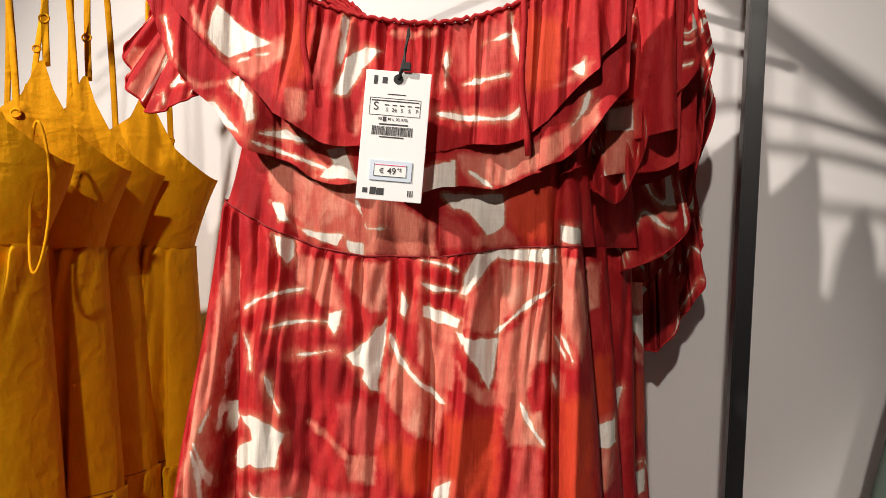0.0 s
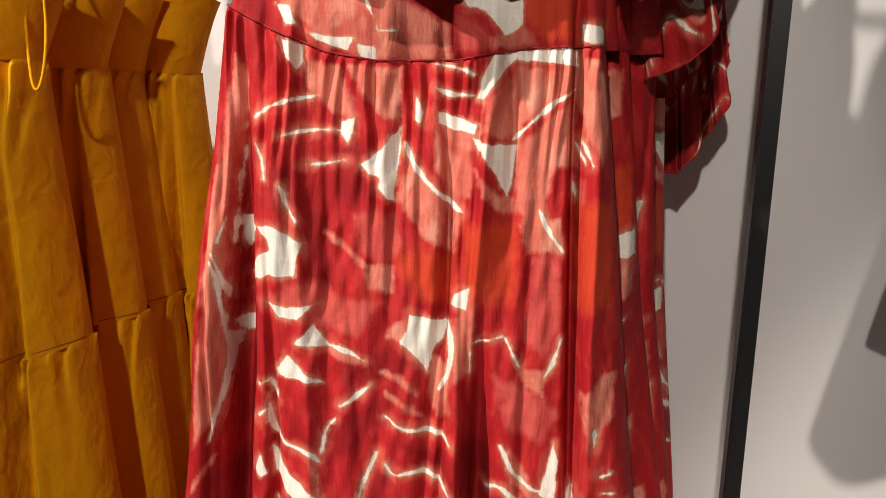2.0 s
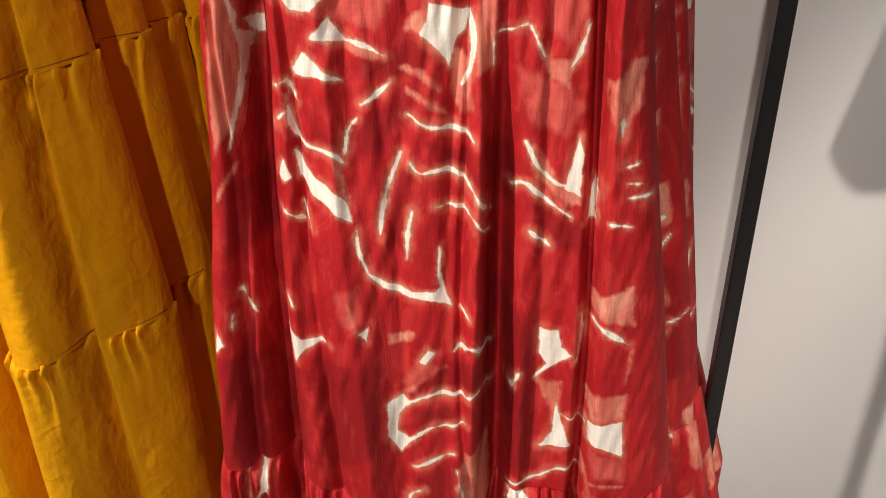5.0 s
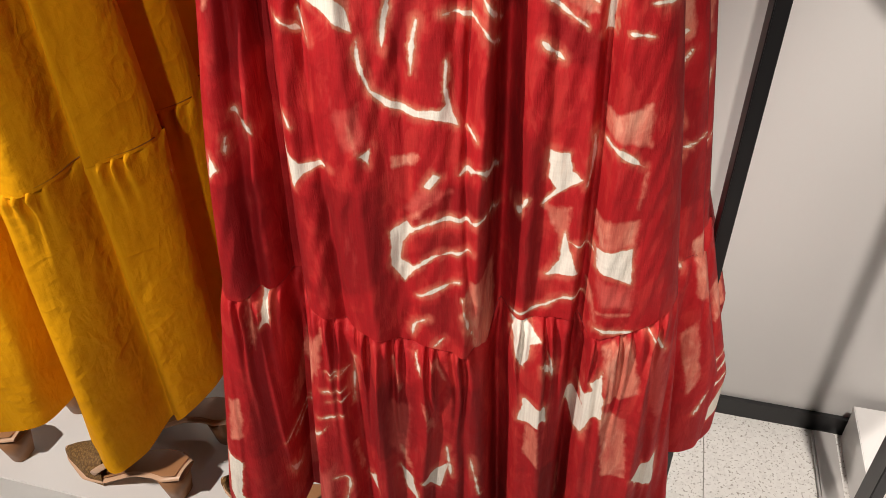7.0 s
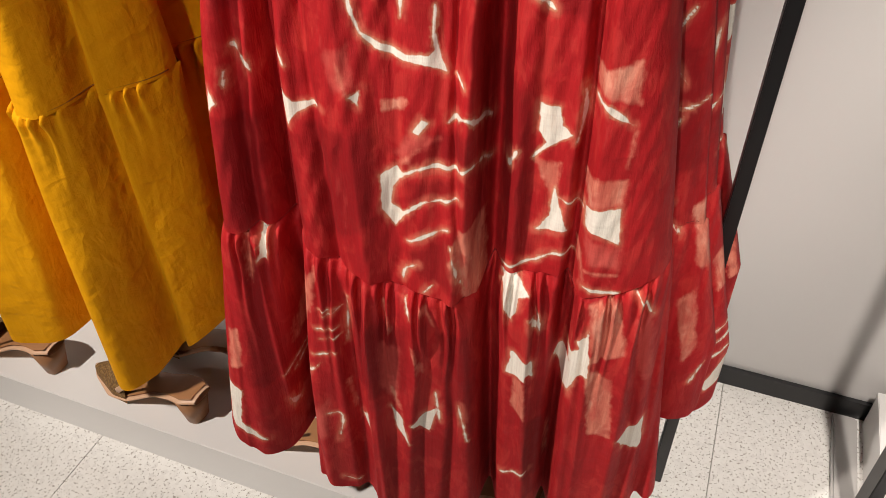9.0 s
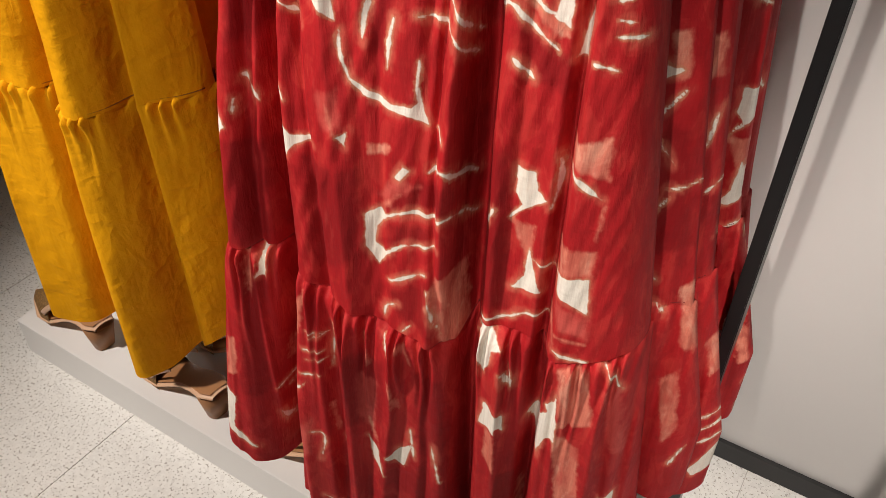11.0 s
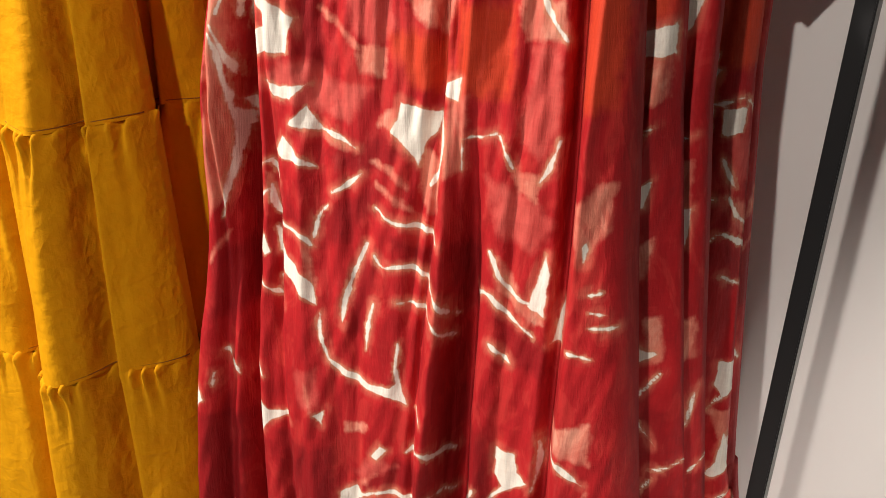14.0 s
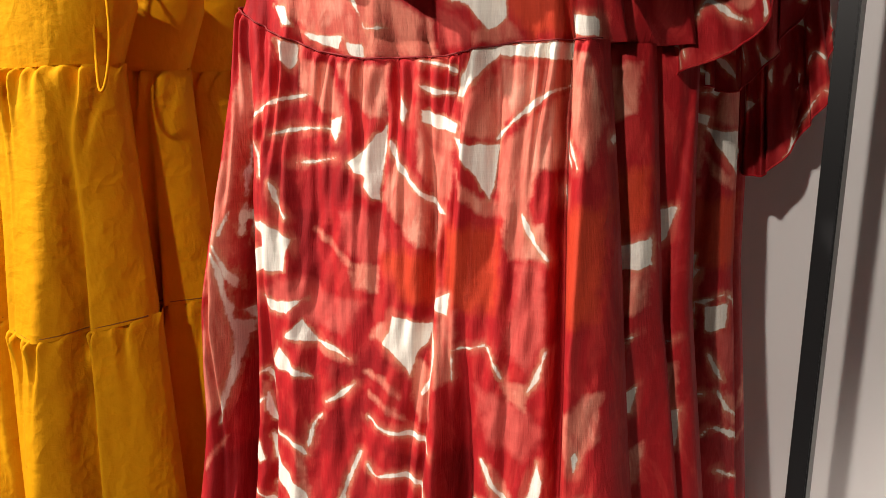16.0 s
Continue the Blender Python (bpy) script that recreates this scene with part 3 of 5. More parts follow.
LOWER.stroke("white", 2.5, 2.0, (-188, 1458), (-162, 1450), (-126, 1438))
LOWER.patch("white", (-126, 1455), (-108, 1457), (-101, 1437), (-96, 1428), (-133, 1430), (-117, 1442))
LOWER.patch("white", (-39, 1440), (-11, 1449), (-10, 1420), (-38, 1419))
LOWER.patch("salmon", (-9, 1453), (35, 1457), (83, 1478), (110, 1506), (112, 1488), (74, 1453), (36, 1429), (2, 1428))
LOWER.stroke("white", 2.9, 2.3, (103, 1514), (99, 1498), (89, 1482))
LOWER.stroke("white", 2.5, 2.0, (0, 1441), (22, 1426))
LOWER.patch("deep", (-183, 1484), (-153, 1465), (-113, 1462), (-132, 1453), (-162, 1462))
LOWER.stroke("white", 2.2, 1.7, (-276, 1569), (-270, 1549), (-265, 1532))
SKIRT.patch("salmon", (-212, 1364), (-202, 1350), (-205, 1305), (-215, 1246), (-225, 1185), (-232, 1144), (-242, 1144), (-230, 1240), (-219, 1324))
SKIRT.stroke("white", 2.2, 1.7, (-228, 1195), (-222, 1171), (-218, 1148))
SKIRT.stroke("white", 1.8, 1.4, (-206, 1286), (-210, 1256), (-212, 1236))
SKIRT.patch("white", (-219, 1127), (-202, 1122), (-200, 1110), (-213, 1108))
SKIRT.patch("salmon", (82, 1369), (101, 1365), (106, 1323), (95, 1308), (84, 1332))
SKIRT.stroke("white", 1.8, 1.4, (86, 1295), (94, 1277))
SKIRT.stroke("white", 1.8, 1.4, (121, 1302), (120, 1294))
BACKS = [Print(), Print(), Print(), Print()]
BACKS[0].patch("white", (89, 920), (102, 937), (117, 926), (131, 921), (110, 913), (94, 913))
BACKS[0].stroke("white", 2.4, 1.9, (108, 866), (121, 884), (137, 905))
BACKS[0].stroke("white", 2.0, 1.6, (109, 868), (123, 851), (141, 828))
BACKS[0].stroke("white", 2.0, 1.6, (139, 802), (170, 810))
BACKS[0].stroke("white", 2.0, 1.6, (127, 766), (144, 795))
BACKS[0].patch("white", (102, 705), (123, 709), (150, 695), (121, 685))
BACKS[0].patch("salmon", (115, 955), (129, 958), (137, 914), (127, 912))
BACKS[0].patch("deep", (95, 856), (146, 868), (176, 735), (127, 719))
BACKS[0].patch("salmon", (176, 682), (193, 689), (209, 601), (192, 611))
BACKS[0].stroke("white", 2.0, 1.6, (155, 667), (166, 655))
BACKS[0].stroke("white", 2.4, 1.9, (143, 560), (149, 598), (153, 613))
BACKS[0].patch("salmon", (180, 557), (197, 582), (213, 495), (201, 469))
BACKS[0].stroke("white", 2.0, 1.6, (216, 433), (226, 465))
BACKS[0].patch("white", (63, 1197), (76, 1202), (104, 1212), (106, 1187), (68, 1182))
BACKS[0].patch("salmon", (65, 1183), (105, 1187), (105, 1152), (74, 1138))
BACKS[0].stroke("white", 2.0, 1.6, (67, 1172), (83, 1138))
BACKS[0].patch("orange", (56, 1268), (98, 1270), (100, 1216), (63, 1208))
BACKS[0].patch("salmon", (50, 1356), (84, 1361), (85, 1318), (61, 1307))
BACKS[0].stroke("white", 2.0, 1.6, (72, 1071), (94, 1076))
BACKS[0].stroke("white", 2.0, 1.6, (85, 1120), (100, 1129))
BACKS[0].patch("salmon", (83, 1014), (112, 1030), (110, 993), (88, 983))
BACKS[0].patch("white", (81, 1072), (103, 1081), (100, 1059), (85, 1059))
BACKS[1].stroke("white", 2.0, 1.6, (145, 834), (148, 873))
BACKS[1].stroke("white", 2.0, 1.6, (153, 777), (171, 795))
BACKS[1].stroke("white", 2.0, 1.6, (176, 722), (185, 754))
BACKS[1].patch("salmon", (123, 942), (135, 944), (144, 904), (134, 902))
BACKS[1].stroke("white", 2.8, 2.2, (218, 473), (254, 482))
BACKS[1].stroke("white", 2.8, 2.2, (219, 453), (257, 464))
BACKS[1].stroke("white", 2.8, 2.2, (222, 432), (260, 443))
BACKS[1].patch("white", (224, 380), (260, 440), (272, 386), (231, 366))
BACKS[1].patch("salmon", (200, 584), (215, 600), (226, 541), (213, 535))
BACKS[1].patch("deep", (155, 772), (179, 780), (203, 686), (180, 678))
BACKS[1].patch("white", (77, 1228), (96, 1232), (90, 1203), (80, 1196))
BACKS[1].patch("white", (92, 1042), (115, 1046), (116, 1012), (94, 1010))
BACKS[1].stroke("white", 2.0, 1.6, (88, 1101), (108, 1112))
BACKS[1].patch("salmon", (88, 1085), (110, 1089), (112, 1046), (93, 1042))
BACKS[2].patch("white", (67, 1137), (92, 1153), (78, 1130), (71, 1105))
BACKS[2].stroke("white", 2.0, 1.6, (81, 1016), (105, 1021))
BACKS[2].patch("white", (100, 1113), (121, 1114), (120, 1088), (102, 1087))
BACKS[2].stroke("white", 2.4, 1.9, (107, 1063), (124, 1029))
BACKS[2].stroke("white", 2.4, 1.9, (183, 656), (200, 619))
BACKS[2].patch("salmon", (214, 511), (224, 515), (239, 460), (228, 455))

CLOTH_RED, CLOTH_DEEP, CLOTH_ORANGE = (0.50, 0.015, 0.019), (0.24, 0.004, 0.007), (0.62, 0.060, 0.018)
CLOTH_SALMON, CLOTH_CREAM = (0.74, 0.245, 0.165), (0.88, 0.83, 0.74)


def printed():
    m, nt, b = mat("printed_cotton", 0.72, 0, 0.25)
    v = coords(nt)
    tall = coords(nt, (1, 1, 0.22))
    brush = noise_tex(nt, tall, 90, 5, 0.65)
    rag = noise_tex(nt, v, 160, 3, 0.6)
    broad = noise_tex(nt, v, 14, 4, 0.6, 0.6)
    thread = noise_tex(nt, coords(nt, (1, 1, 0.05)), 420, 3, 0.7)
    weft = noise_tex(nt, coords(nt, (0.06, 0.06, 1)), 520, 2, 0.7)
    at = {}
    for k in ("white", "salmon", "rose", "deep", "orange"):
        a = nt.nodes.new("ShaderNodeAttribute")
        a.attribute_name = k
        at[k] = a.outputs["Fac"]

    ragged = noise_tex(nt, v, 75, 3, 0.55)

    def edge(kind, jag, soft, shift=0.0, streak=1.0):
        f = calc(nt, "MULTIPLY_ADD", calc(nt, "SUBTRACT", brush, 0.5), jag * streak, at[kind])
        f = calc(nt, "MULTIPLY_ADD", calc(nt, "SUBTRACT", ragged, 0.5), jag * 1.2, f)
        f = calc(nt, "MULTIPLY_ADD", calc(nt, "SUBTRACT", rag, 0.5), jag * 0.4, f)
        return step(nt, f, shift - soft, shift + soft)
    base = mix(nt, step(nt, broad, 0.38, 0.64), CLOTH_RED, (0.42, 0.010, 0.014))
    inner = step(nt, calc(nt, "MULTIPLY_ADD", calc(nt, "SUBTRACT", broad, 0.5), 0.03, at["white"]), -0.006, -0.018)
    base = mix(nt, calc(nt, "MULTIPLY", inner, 0.45), base, (0.33, 0.006, 0.010))
    pool = noise_tex(nt, coords(nt, (1, 1, 0.55)), 26, 3, 0.5, 1.6)
    pool2 = noise_tex(nt, coords(nt, (0.8, 1, 0.4)), 41, 3, 0.5, 1.1)
    wash = noise_tex(nt, coords(nt, (1, 1, 0.42)), 30, 4, 0.6, 1.2)
    base = mix(nt, calc(nt, "MULTIPLY", step(nt, pool, 0.52, 0.60), 0.40), base, (0.35, 0.006, 0.010))
    base = mix(nt, calc(nt, "MULTIPLY", step(nt, pool2, 0.55, 0.66), 0.35), base, (0.60, 0.045, 0.035))
    base = mix(nt, calc(nt, "MULTIPLY", step(nt, wash, 0.53, 0.60), 0.30), base, (0.60, 0.050, 0.040))
    base = mix(nt, calc(nt, "MULTIPLY", step(nt, wash, 0.46, 0.39), 0.35), base, (0.28, 0.005, 0.008))
    base = mix(nt, calc(nt, "MULTIPLY", edge("deep", 0.014, 0.007, 0.0, 0.5), 0.75), base, CLOTH_DEEP)
    base = mix(nt, calc(nt, "MULTIPLY", edge("orange", 0.016, 0.008, 0.0, 0.5), 0.75), base, CLOTH_ORANGE)
    base = mix(nt, calc(nt, "MULTIPLY", step(nt, brush, 0.58, 0.74), 0.20), base, (0.62, 0.085, 0.070))
    base = mix(nt, calc(nt, "MULTIPLY", edge("rose", 0.010, 0.005, 0.0, 0.5), calc(nt, "MULTIPLY_ADD", step(nt, wash, 0.35, 0.62), 0.45, 0.45)), base, (0.64, 0.105, 0.085))
    sal = mix(nt, step(nt, brush, 0.32, 0.66), (0.62, 0.150, 0.105), CLOTH_SALMON)
    sal = mix(nt, calc(nt, "MULTIPLY", step(nt, wash, 0.50, 0.66), 0.55), sal, (0.80, 0.42, 0.30))
    sal = mix(nt, calc(nt, "MULTIPLY", step(nt, pool2, 0.52, 0.64), 0.45), sal, (0.60, 0.105, 0.080))
    cream = mix(nt, calc(nt, "MULTIPLY", step(nt, brush, 0.50, 0.72), 0.30), CLOTH_CREAM, (0.80, 0.62, 0.48))
    c = mix(nt, calc(nt, "MULTIPLY", edge("salmon", 0.008, 0.0030, 0.0, 0.5), calc(nt, "MULTIPLY_ADD", step(nt, pool, 0.34, 0.52), 0.40, 0.55)), base, sal)
    near = step(nt, calc(nt, "MULTIPLY_ADD", calc(nt, "SUBTRACT", wash, 0.5), 0.016, at["white"]), -0.009, -0.001)
    c = mix(nt, calc(nt, "MULTIPLY", near, calc(nt, "MULTIPLY_ADD", step(nt, pool2, 0.40, 0.56), 0.50, 0.08)), c, (0.68, 0.160, 0.105))
    c = mix(nt, calc(nt, "MULTIPLY", edge("white", 0.008, 0.0014, -0.0014), 0.60), c, (0.60, 0.28, 0.16))
    c = mix(nt, edge("white", 0.0040, 0.0007, 0.0001, 0.45), c, cream)
    weave = calc(nt, "MULTIPLY_ADD", weft, 0.35, thread)
    c = mix(nt, calc(nt, "MULTIPLY", step(nt, weave, 0.45, 0.9), 0.17), c, tuple(k * 0.4 for k in (0.5, 0.1, 0.1)), "MULTIPLY")
    nt.links.new(c, b.inputs["Base Color"])
    crinkle = noise_tex(nt, coords(nt, (1, 1, 0.3)), 55, 4, 0.6, 0.8)
    h = calc(nt, "MULTIPLY_ADD", crinkle, 0.9, calc(nt, "MULTIPLY", weave, 0.5))
    h = calc(nt, "MULTIPLY_ADD", creases(nt, coords(nt, (1, 1, 0.45)), 30), 0.40, h)
    h = calc(nt, "MULTIPLY_ADD", creases(nt, coords(nt, (0.7, 1, 1.0)), 17, 14.0, 0.3), 0.30, h)
    bump(nt, b, h, 0.5, 0.0018)
    return m


def mustard():
    m, nt, b = mat("mustard_cotton", 0.8, 0, 0.12)
    thread = noise_tex(nt, coords(nt, (1, 1, 0.06)), 420, 3, 0.7)
    broad = noise_tex(nt, coords(nt), 9, 4, 0.6)
    c = mix(nt, step(nt, broad, 0.35, 0.68), (0.64, 0.285, 0.002), (0.74, 0.34, 0.003))
    c = mix(nt, calc(nt, "MULTIPLY", step(nt, thread, 0.45, 0.75), 0.08), c, (0.42, 0.16, 0.002))
    nt.links.new(c, b.inputs["Base Color"])
    crease = noise_tex(nt, coords(nt, (1, 1, 0.5)), 24, 3, 0.5, 0.2)
    cross = noise_tex(nt, coords(nt, (1, 1, 1.8)), 38, 3, 0.6, 0.3)
    h = calc(nt, "MULTIPLY_ADD", cross, 1.2, calc(nt, "MULTIPLY_ADD", crease, 5.0, calc(nt, "MULTIPLY", thread, 0.15)))
    h = calc(nt, "MULTIPLY_ADD", creases(nt, coords(nt, (1, 1, 0.6)), 26, 8.0), 0.35, h)
    h = calc(nt, "MULTIPLY_ADD", creases(nt, coords(nt, (0.8, 1, 1.2)), 15, 13.0, 0.3), 0.35, h)
    bump(nt, b, h, 0.55, 0.0024)
    return m


PRINT, YELLOW = printed(), mustard()


def curve(x, *knots):
    """A line through (x, value) knots."""
    return np.interp(x, [k[0] for k in knots], [k[1] for k in knots])


def ring(left, right, depth, yf, nf, nb, dy, square=5):
    """Front from left to right, then the back. left, right, yf: columns down the cloth; square: how boxy the plan is."""
    s = np.linspace(-1, 1, nf)
    s = 0.65 * s + 0.35 * np.sin(s * math.pi / 2)
    sb = np.linspace(1, -1, nb + 2)[1:-1]
    cx, hw = (left + right) / 2, (right - left) / 2
    edge = np.clip(1 - np.abs(s) ** square, 0, 1) ** 0.5
    Xf, Yf = cx + hw * s, yf + depth * (1 - edge)
    Yf = Yf - dy(Xf) * np.clip(edge, 0, 1) ** 0.6
    Xb = cx + hw * sb
    Yb = yf + depth * (1 + 0.5 * np.clip(1 - np.abs(sb) ** 4, 0, 1) ** 0.5) + 0 * Xb
    return np.concatenate([Xf, Xb], 1), np.concatenate([Yf, Yb], 1)


def join(X, Y, nf, X0, Y0, drop, reach=0.016, nf0=None):
    """Draws the top of a tier onto the lower edge of the cloth above it, and lets it go further down."""
    nf0 = nf0 or nf
    for sl, s0 in ((slice(0, nf), slice(0, nf0)), (slice(nf, None), slice(nf0, None))):
        o = np.argsort(X0[s0])
        want = np.interp(X[0, sl], X0[s0][o], Y0[s0][o])
        Y[:, sl] += (want + 0.0035 - Y[0, sl])[None, :] * np.exp(-drop / reach)
    return Y


def folds(seed, n, X, drop, x0, x1, amp, width, reach=0.3):
    """Hanging folds: ridges and valleys that start at the seam and grow down."""
    r = np.random.RandomState(seed)
    out = 0
    for i in range(n):
        c = x0 + (x1 - x0) * (i + r.uniform(0.1, 0.9)) / n
        lean, wig, ph = r.uniform(-0.06, 0.06), r.uniform(0.0, 0.006), r.uniform(0, 6.3)
        w, a, f = width * r.uniform(0.5, 1.7), amp * r.uniform(-1, 1), r.uniform(0.3, 1.0)
        d = (X - c - lean * drop - wig * np.sin(9 * drop + ph)) / (w * (1 + 1.2 * drop))
        out = out + a * (f + (1 - f) * rise(drop, 0, reach)) / (1 + d * d) ** 1.5
    return out


def gathers(seed, X, drop, pitch, amp, length):
    """Small uneven pleats under a gathered seam."""
    wob = X + 0.10 * pitch * wave(seed, X, 0.35 / pitch) + 0.30 * pitch * wave(seed + 1, 0.6 * drop + X, 7)
    a = np.clip(1 + 0.75 * wave(seed + 2, X, 0.30 / pitch), 0.10, 1.9)
    return amp * a * np.sin(2 * math.pi * wob / pitch) * np.exp(-drop / (length * a)) * rise(drop, -0.002, 0.006)


EDGES = [(1.41, -0.222, 0.107), (1.36, -0.231, 0.112), (1.23, -0.242, 0.128), (1.03, -0.262, 0.148), (0.78, -0.284, 0.180), (0.62, -0.295, 0.200), (0.2, -0.338, 0.245)]


def sides(z):
    zs = [p[0] for p in EDGES][::-1]
    return np.interp(z, zs, [p[1] for p in EDGES][::-1]), np.interp(z, zs, [p[2] for p in EDGES][::-1])


def seam(name, X, Y, Z, nf, thread, d, r=0.0008):
    """The sewn line along the top row of a gathered piece, its dark colour standing for the seam's shade."""
    pts = [(X[0, i], Y[0, i] - 0.0022, Z[0, i] + 0.0005) for i in range(3, nf - 3, 2)]
    return tube(name, pts, r, thread, d, "sewn seam line, coloured dark for the shade in the seam")


# darker than the cloth: the shadow line of the seams, put into the colour
RED_SEAM_SHADE = paint("red_seam_shade", (0.24, 0.010, 0.012), 0.8, 0.2, 0.3)
GOLD_SEAM_SHADE = paint("mustard_seam_shade", (0.26, 0.095, 0.003), 0.8, 0.2, 0.3)


def marks(book, X, Z, shift):
    if shift:
        far = book.fields((X + shift[0] + 0.27) % 0.40 - 0.27, Z + shift[1])
        own = BACKS[shift[2]].fields(X, Z)
        mine = rise(X, 0.06, 0.07) if shift[2] < 2 else 0 * X
        return {k: np.maximum(own[k], far[k] - 0.03 * mine) for k in far}
    return book.fields(X, Z)


def lower_dress(d, seed, front, shift, right=None, hem=0.36):
    nf, nz, nb = (340, 520, 16) if front else (130, 230, 12)
    t = np.linspace(0, 1, nz)[:, None]
    zn = 1.37 - 0.75 * t
    L, R = sides(zn)
    if right:
        R = curve(zn, *right)
    yf = np.interp(zn, [0.2, 0.6, 0.85, 1.0, 1.15, 1.365], [0.460, 0.471, 0.477, 0.496, 0.511, 0.532])
    drop = 1.37 - zn

    def dy(X):
        k = rise(drop, 0.03, 0.45)
        f = 0.0
        if front:
            f = f - 0.062 * bell(X, -0.203 - 0.012 * k, 0.006 + 0.008 * k) * rise(drop, 0.0, 0.3)
            f = f - 0.052 * bell(X, 0.001 + 0.006 * k, 0.004 + 0.008 * k) * rise(drop, 0.1, 0.5)
            f = f - 0.025 * bell(X, 0.083 + 0.012 * k, 0.004 + 0.003 * k)
            f = f - 0.030 * rise(-X, 0.205, 0.225) * rise(drop, 0.28, 0.5) + 0.024 * rise(-X, 0.205, 0.225) * bell(drop, 0.24, 0.12) + 0.034 * rise(-X, 0.235, 0.285) * rise(drop, 0.3, 0.6) + 0.022 * bell(X, -0.174, 0.020) * bell(drop, 0.16, 0.13) + 0.016 * rise(X, 0.085, 0.105) * k - 0.014 * rise(X, 0.0, 0.015) * k
            f = f - 0.012 * bell(X, -0.02 - 0.02 * k, 0.006) * bell(drop, 0.22, 0.16) + 0.008 * bell(X, 0.035, 0.012) * k
            f = f + folds(seed, 28, X, drop, -0.24, 0.13, 0.0150, 0.0055)
        else:
            f = f + folds(seed, 18, X, drop, -0.24, 0.15, 0.020, 0.010)
        f = f + gathers(seed + 40, X, drop, 0.0140, 0.0036, 0.055)
        return f - 0.004 * np.exp(-drop / 0.004) + 0.0006 * wave(seed + 3, X + 0.3 * drop, 45)
    X, Y = ring(L, R, 0.055 if front else 0.045, yf, nf, nb, dy, 14 if front else 6)
    ztop = curve(X, (-0.23, 1.409), (-0.18, 1.385), (-0.132, 1.367), (-0.09, 1.361), (-0.02, 1.363), (0.04, 1.374), (0.13, 1.379))
    zlow = curve(X, (-0.30, 0.655), (-0.21, 0.646), (-0.15, 0.623), (-0.08, 0.601), (-0.004, 0.588), (0.012, 0.625), (0.05, 0.628), (0.09, 0.634), (0.105, 0.615), (0.15, 0.630), (0.20, 0.655))
    if not front:
        zlow = 0.665 + 0.012 * wave(seed + 8, X, 4)
    Z = ztop + (zlow - ztop) * t
    sx, sy, tx, ty = X[-1].copy(), Y[-1].copy(), X[0].copy(), Y[0].copy()
    ob = sheet("skirt", X, Y, Z, PRINT, d, True, fields=marks(SKIRT, X, Z, shift))
    if front:
        seam("waist_seam", X, Y, Z, nf, RED_SEAM_SHADE, ob)
    # gathered hem tier below the seam
    nt2 = nz // 2
    u = np.linspace(0, 1, nt2)[:, None]
    zn2 = 0.62 - 0.42 * u
    L2, R2 = sides(zn2)
    if right:
        R2 = curve(zn2, *right)
    low = 0.42 * u
    y2 = np.interp(zn2, [0.2, 0.62], [0.459, 0.4705])

    def dt(X):
        f = 0.0
        if front:
            f = f - 0.078 * bell(X, -0.213 - 0.02 * u, 0.013) - 0.072 * bell(X, 0.008 + 0.012 * u, 0.013) - 0.045 * bell(X, 0.096, 0.009)
            f = f - 0.028 * rise(-X, 0.210, 0.23) + 0.034 * rise(-X, 0.240, 0.29) + 0.016 * rise(X, 0.085, 0.105) - 0.014 * rise(X, 0.0, 0.015)
        f = f + folds(seed + 60, 20, X, low, -0.33, 0.24, 0.0200, 0.0085, 0.09) + folds(seed + 61, 14, X, low, -0.33, 0.24, 0.0120, 0.0042, 0.05) + gathers(seed + 44, X, low, 0.0130, 0.0072, 0.045)
        return f + 0.004 * rise(low, 0, 0.015) - 0.003 * np.exp(-low / 0.004)
    X, Y = ring(L2 - 0.003, R2 + 0.003, 0.055 if front else 0.045, y2, nf, nb, dt, 14 if front else 6)
    Y = join(X, Y, nf, sx, sy, low)
    zt = curve(X, (-0.30, 0.655), (-0.21, 0.646), (-0.15, 0.623), (-0.08, 0.601), (-0.004, 0.588), (0.012, 0.625), (0.05, 0.628), (0.09, 0.634), (0.105, 0.615), (0.15, 0.630), (0.20, 0.655))
    zb = curve(X, (-0.34, 0.325), (-0.285, 0.28), (-0.24, 0.262), (-0.18, 0.225), (0.024, 0.195), (0.10, 0.217), (0.20, 0.25)) + 0.006 * wave(seed + 9, X, 7)
    if not front:
        zt = 0.667 + 0.012 * wave(seed + 8, X, 4)
        zb = hem + 0.008 * wave(seed + 9, X, 6)
    Z = zt + (zb - zt) * u
    ob = sheet("hem_tier", X, Y, Z, PRINT, d, True, fields=marks(TIER, X, Z, shift))
    seam("tier_seam", X, Y, Z, nf, RED_SEAM_SHADE, ob)
    # bodice up to the neckline, curved at the waist like the skirt
    q = np.linspace(0, 1, 70)[:, None]
    Lb, Rb = curve(q, (0, -0.195), (0.5, -0.212), (1, -0.224)), curve(q, (0, 0.09), (0.5, 0.11), (1, 0.125))
    X, Y = ring(Lb, Rb, 0.05, 0.535 - 0.004 * q, nf // 2, nb, lambda X: folds(seed + 70, 9, X, 0.2 * (1 - q), -0.2, 0.12, 0.004, 0.02) - 0.012 * bell(X, 0.083, 0.004))
    Y = join(X[::-1], Y[::-1], nf // 2, tx, ty, 0.2 * (1 - q[::-1]), 0.03, nf)[::-1]
    zw = curve(X, (-0.23, 1.407), (-0.18, 1.383), (-0.132, 1.365), (-0.09, 1.359), (-0.02, 1.361), (0.04, 1.372), (0.13, 1.377))
    Z = 1.565 + (zw - 1.565) * q
    sheet("bodice", X, Y, Z, PRINT, d, True, fields=marks(BODICE, X, Z, shift))


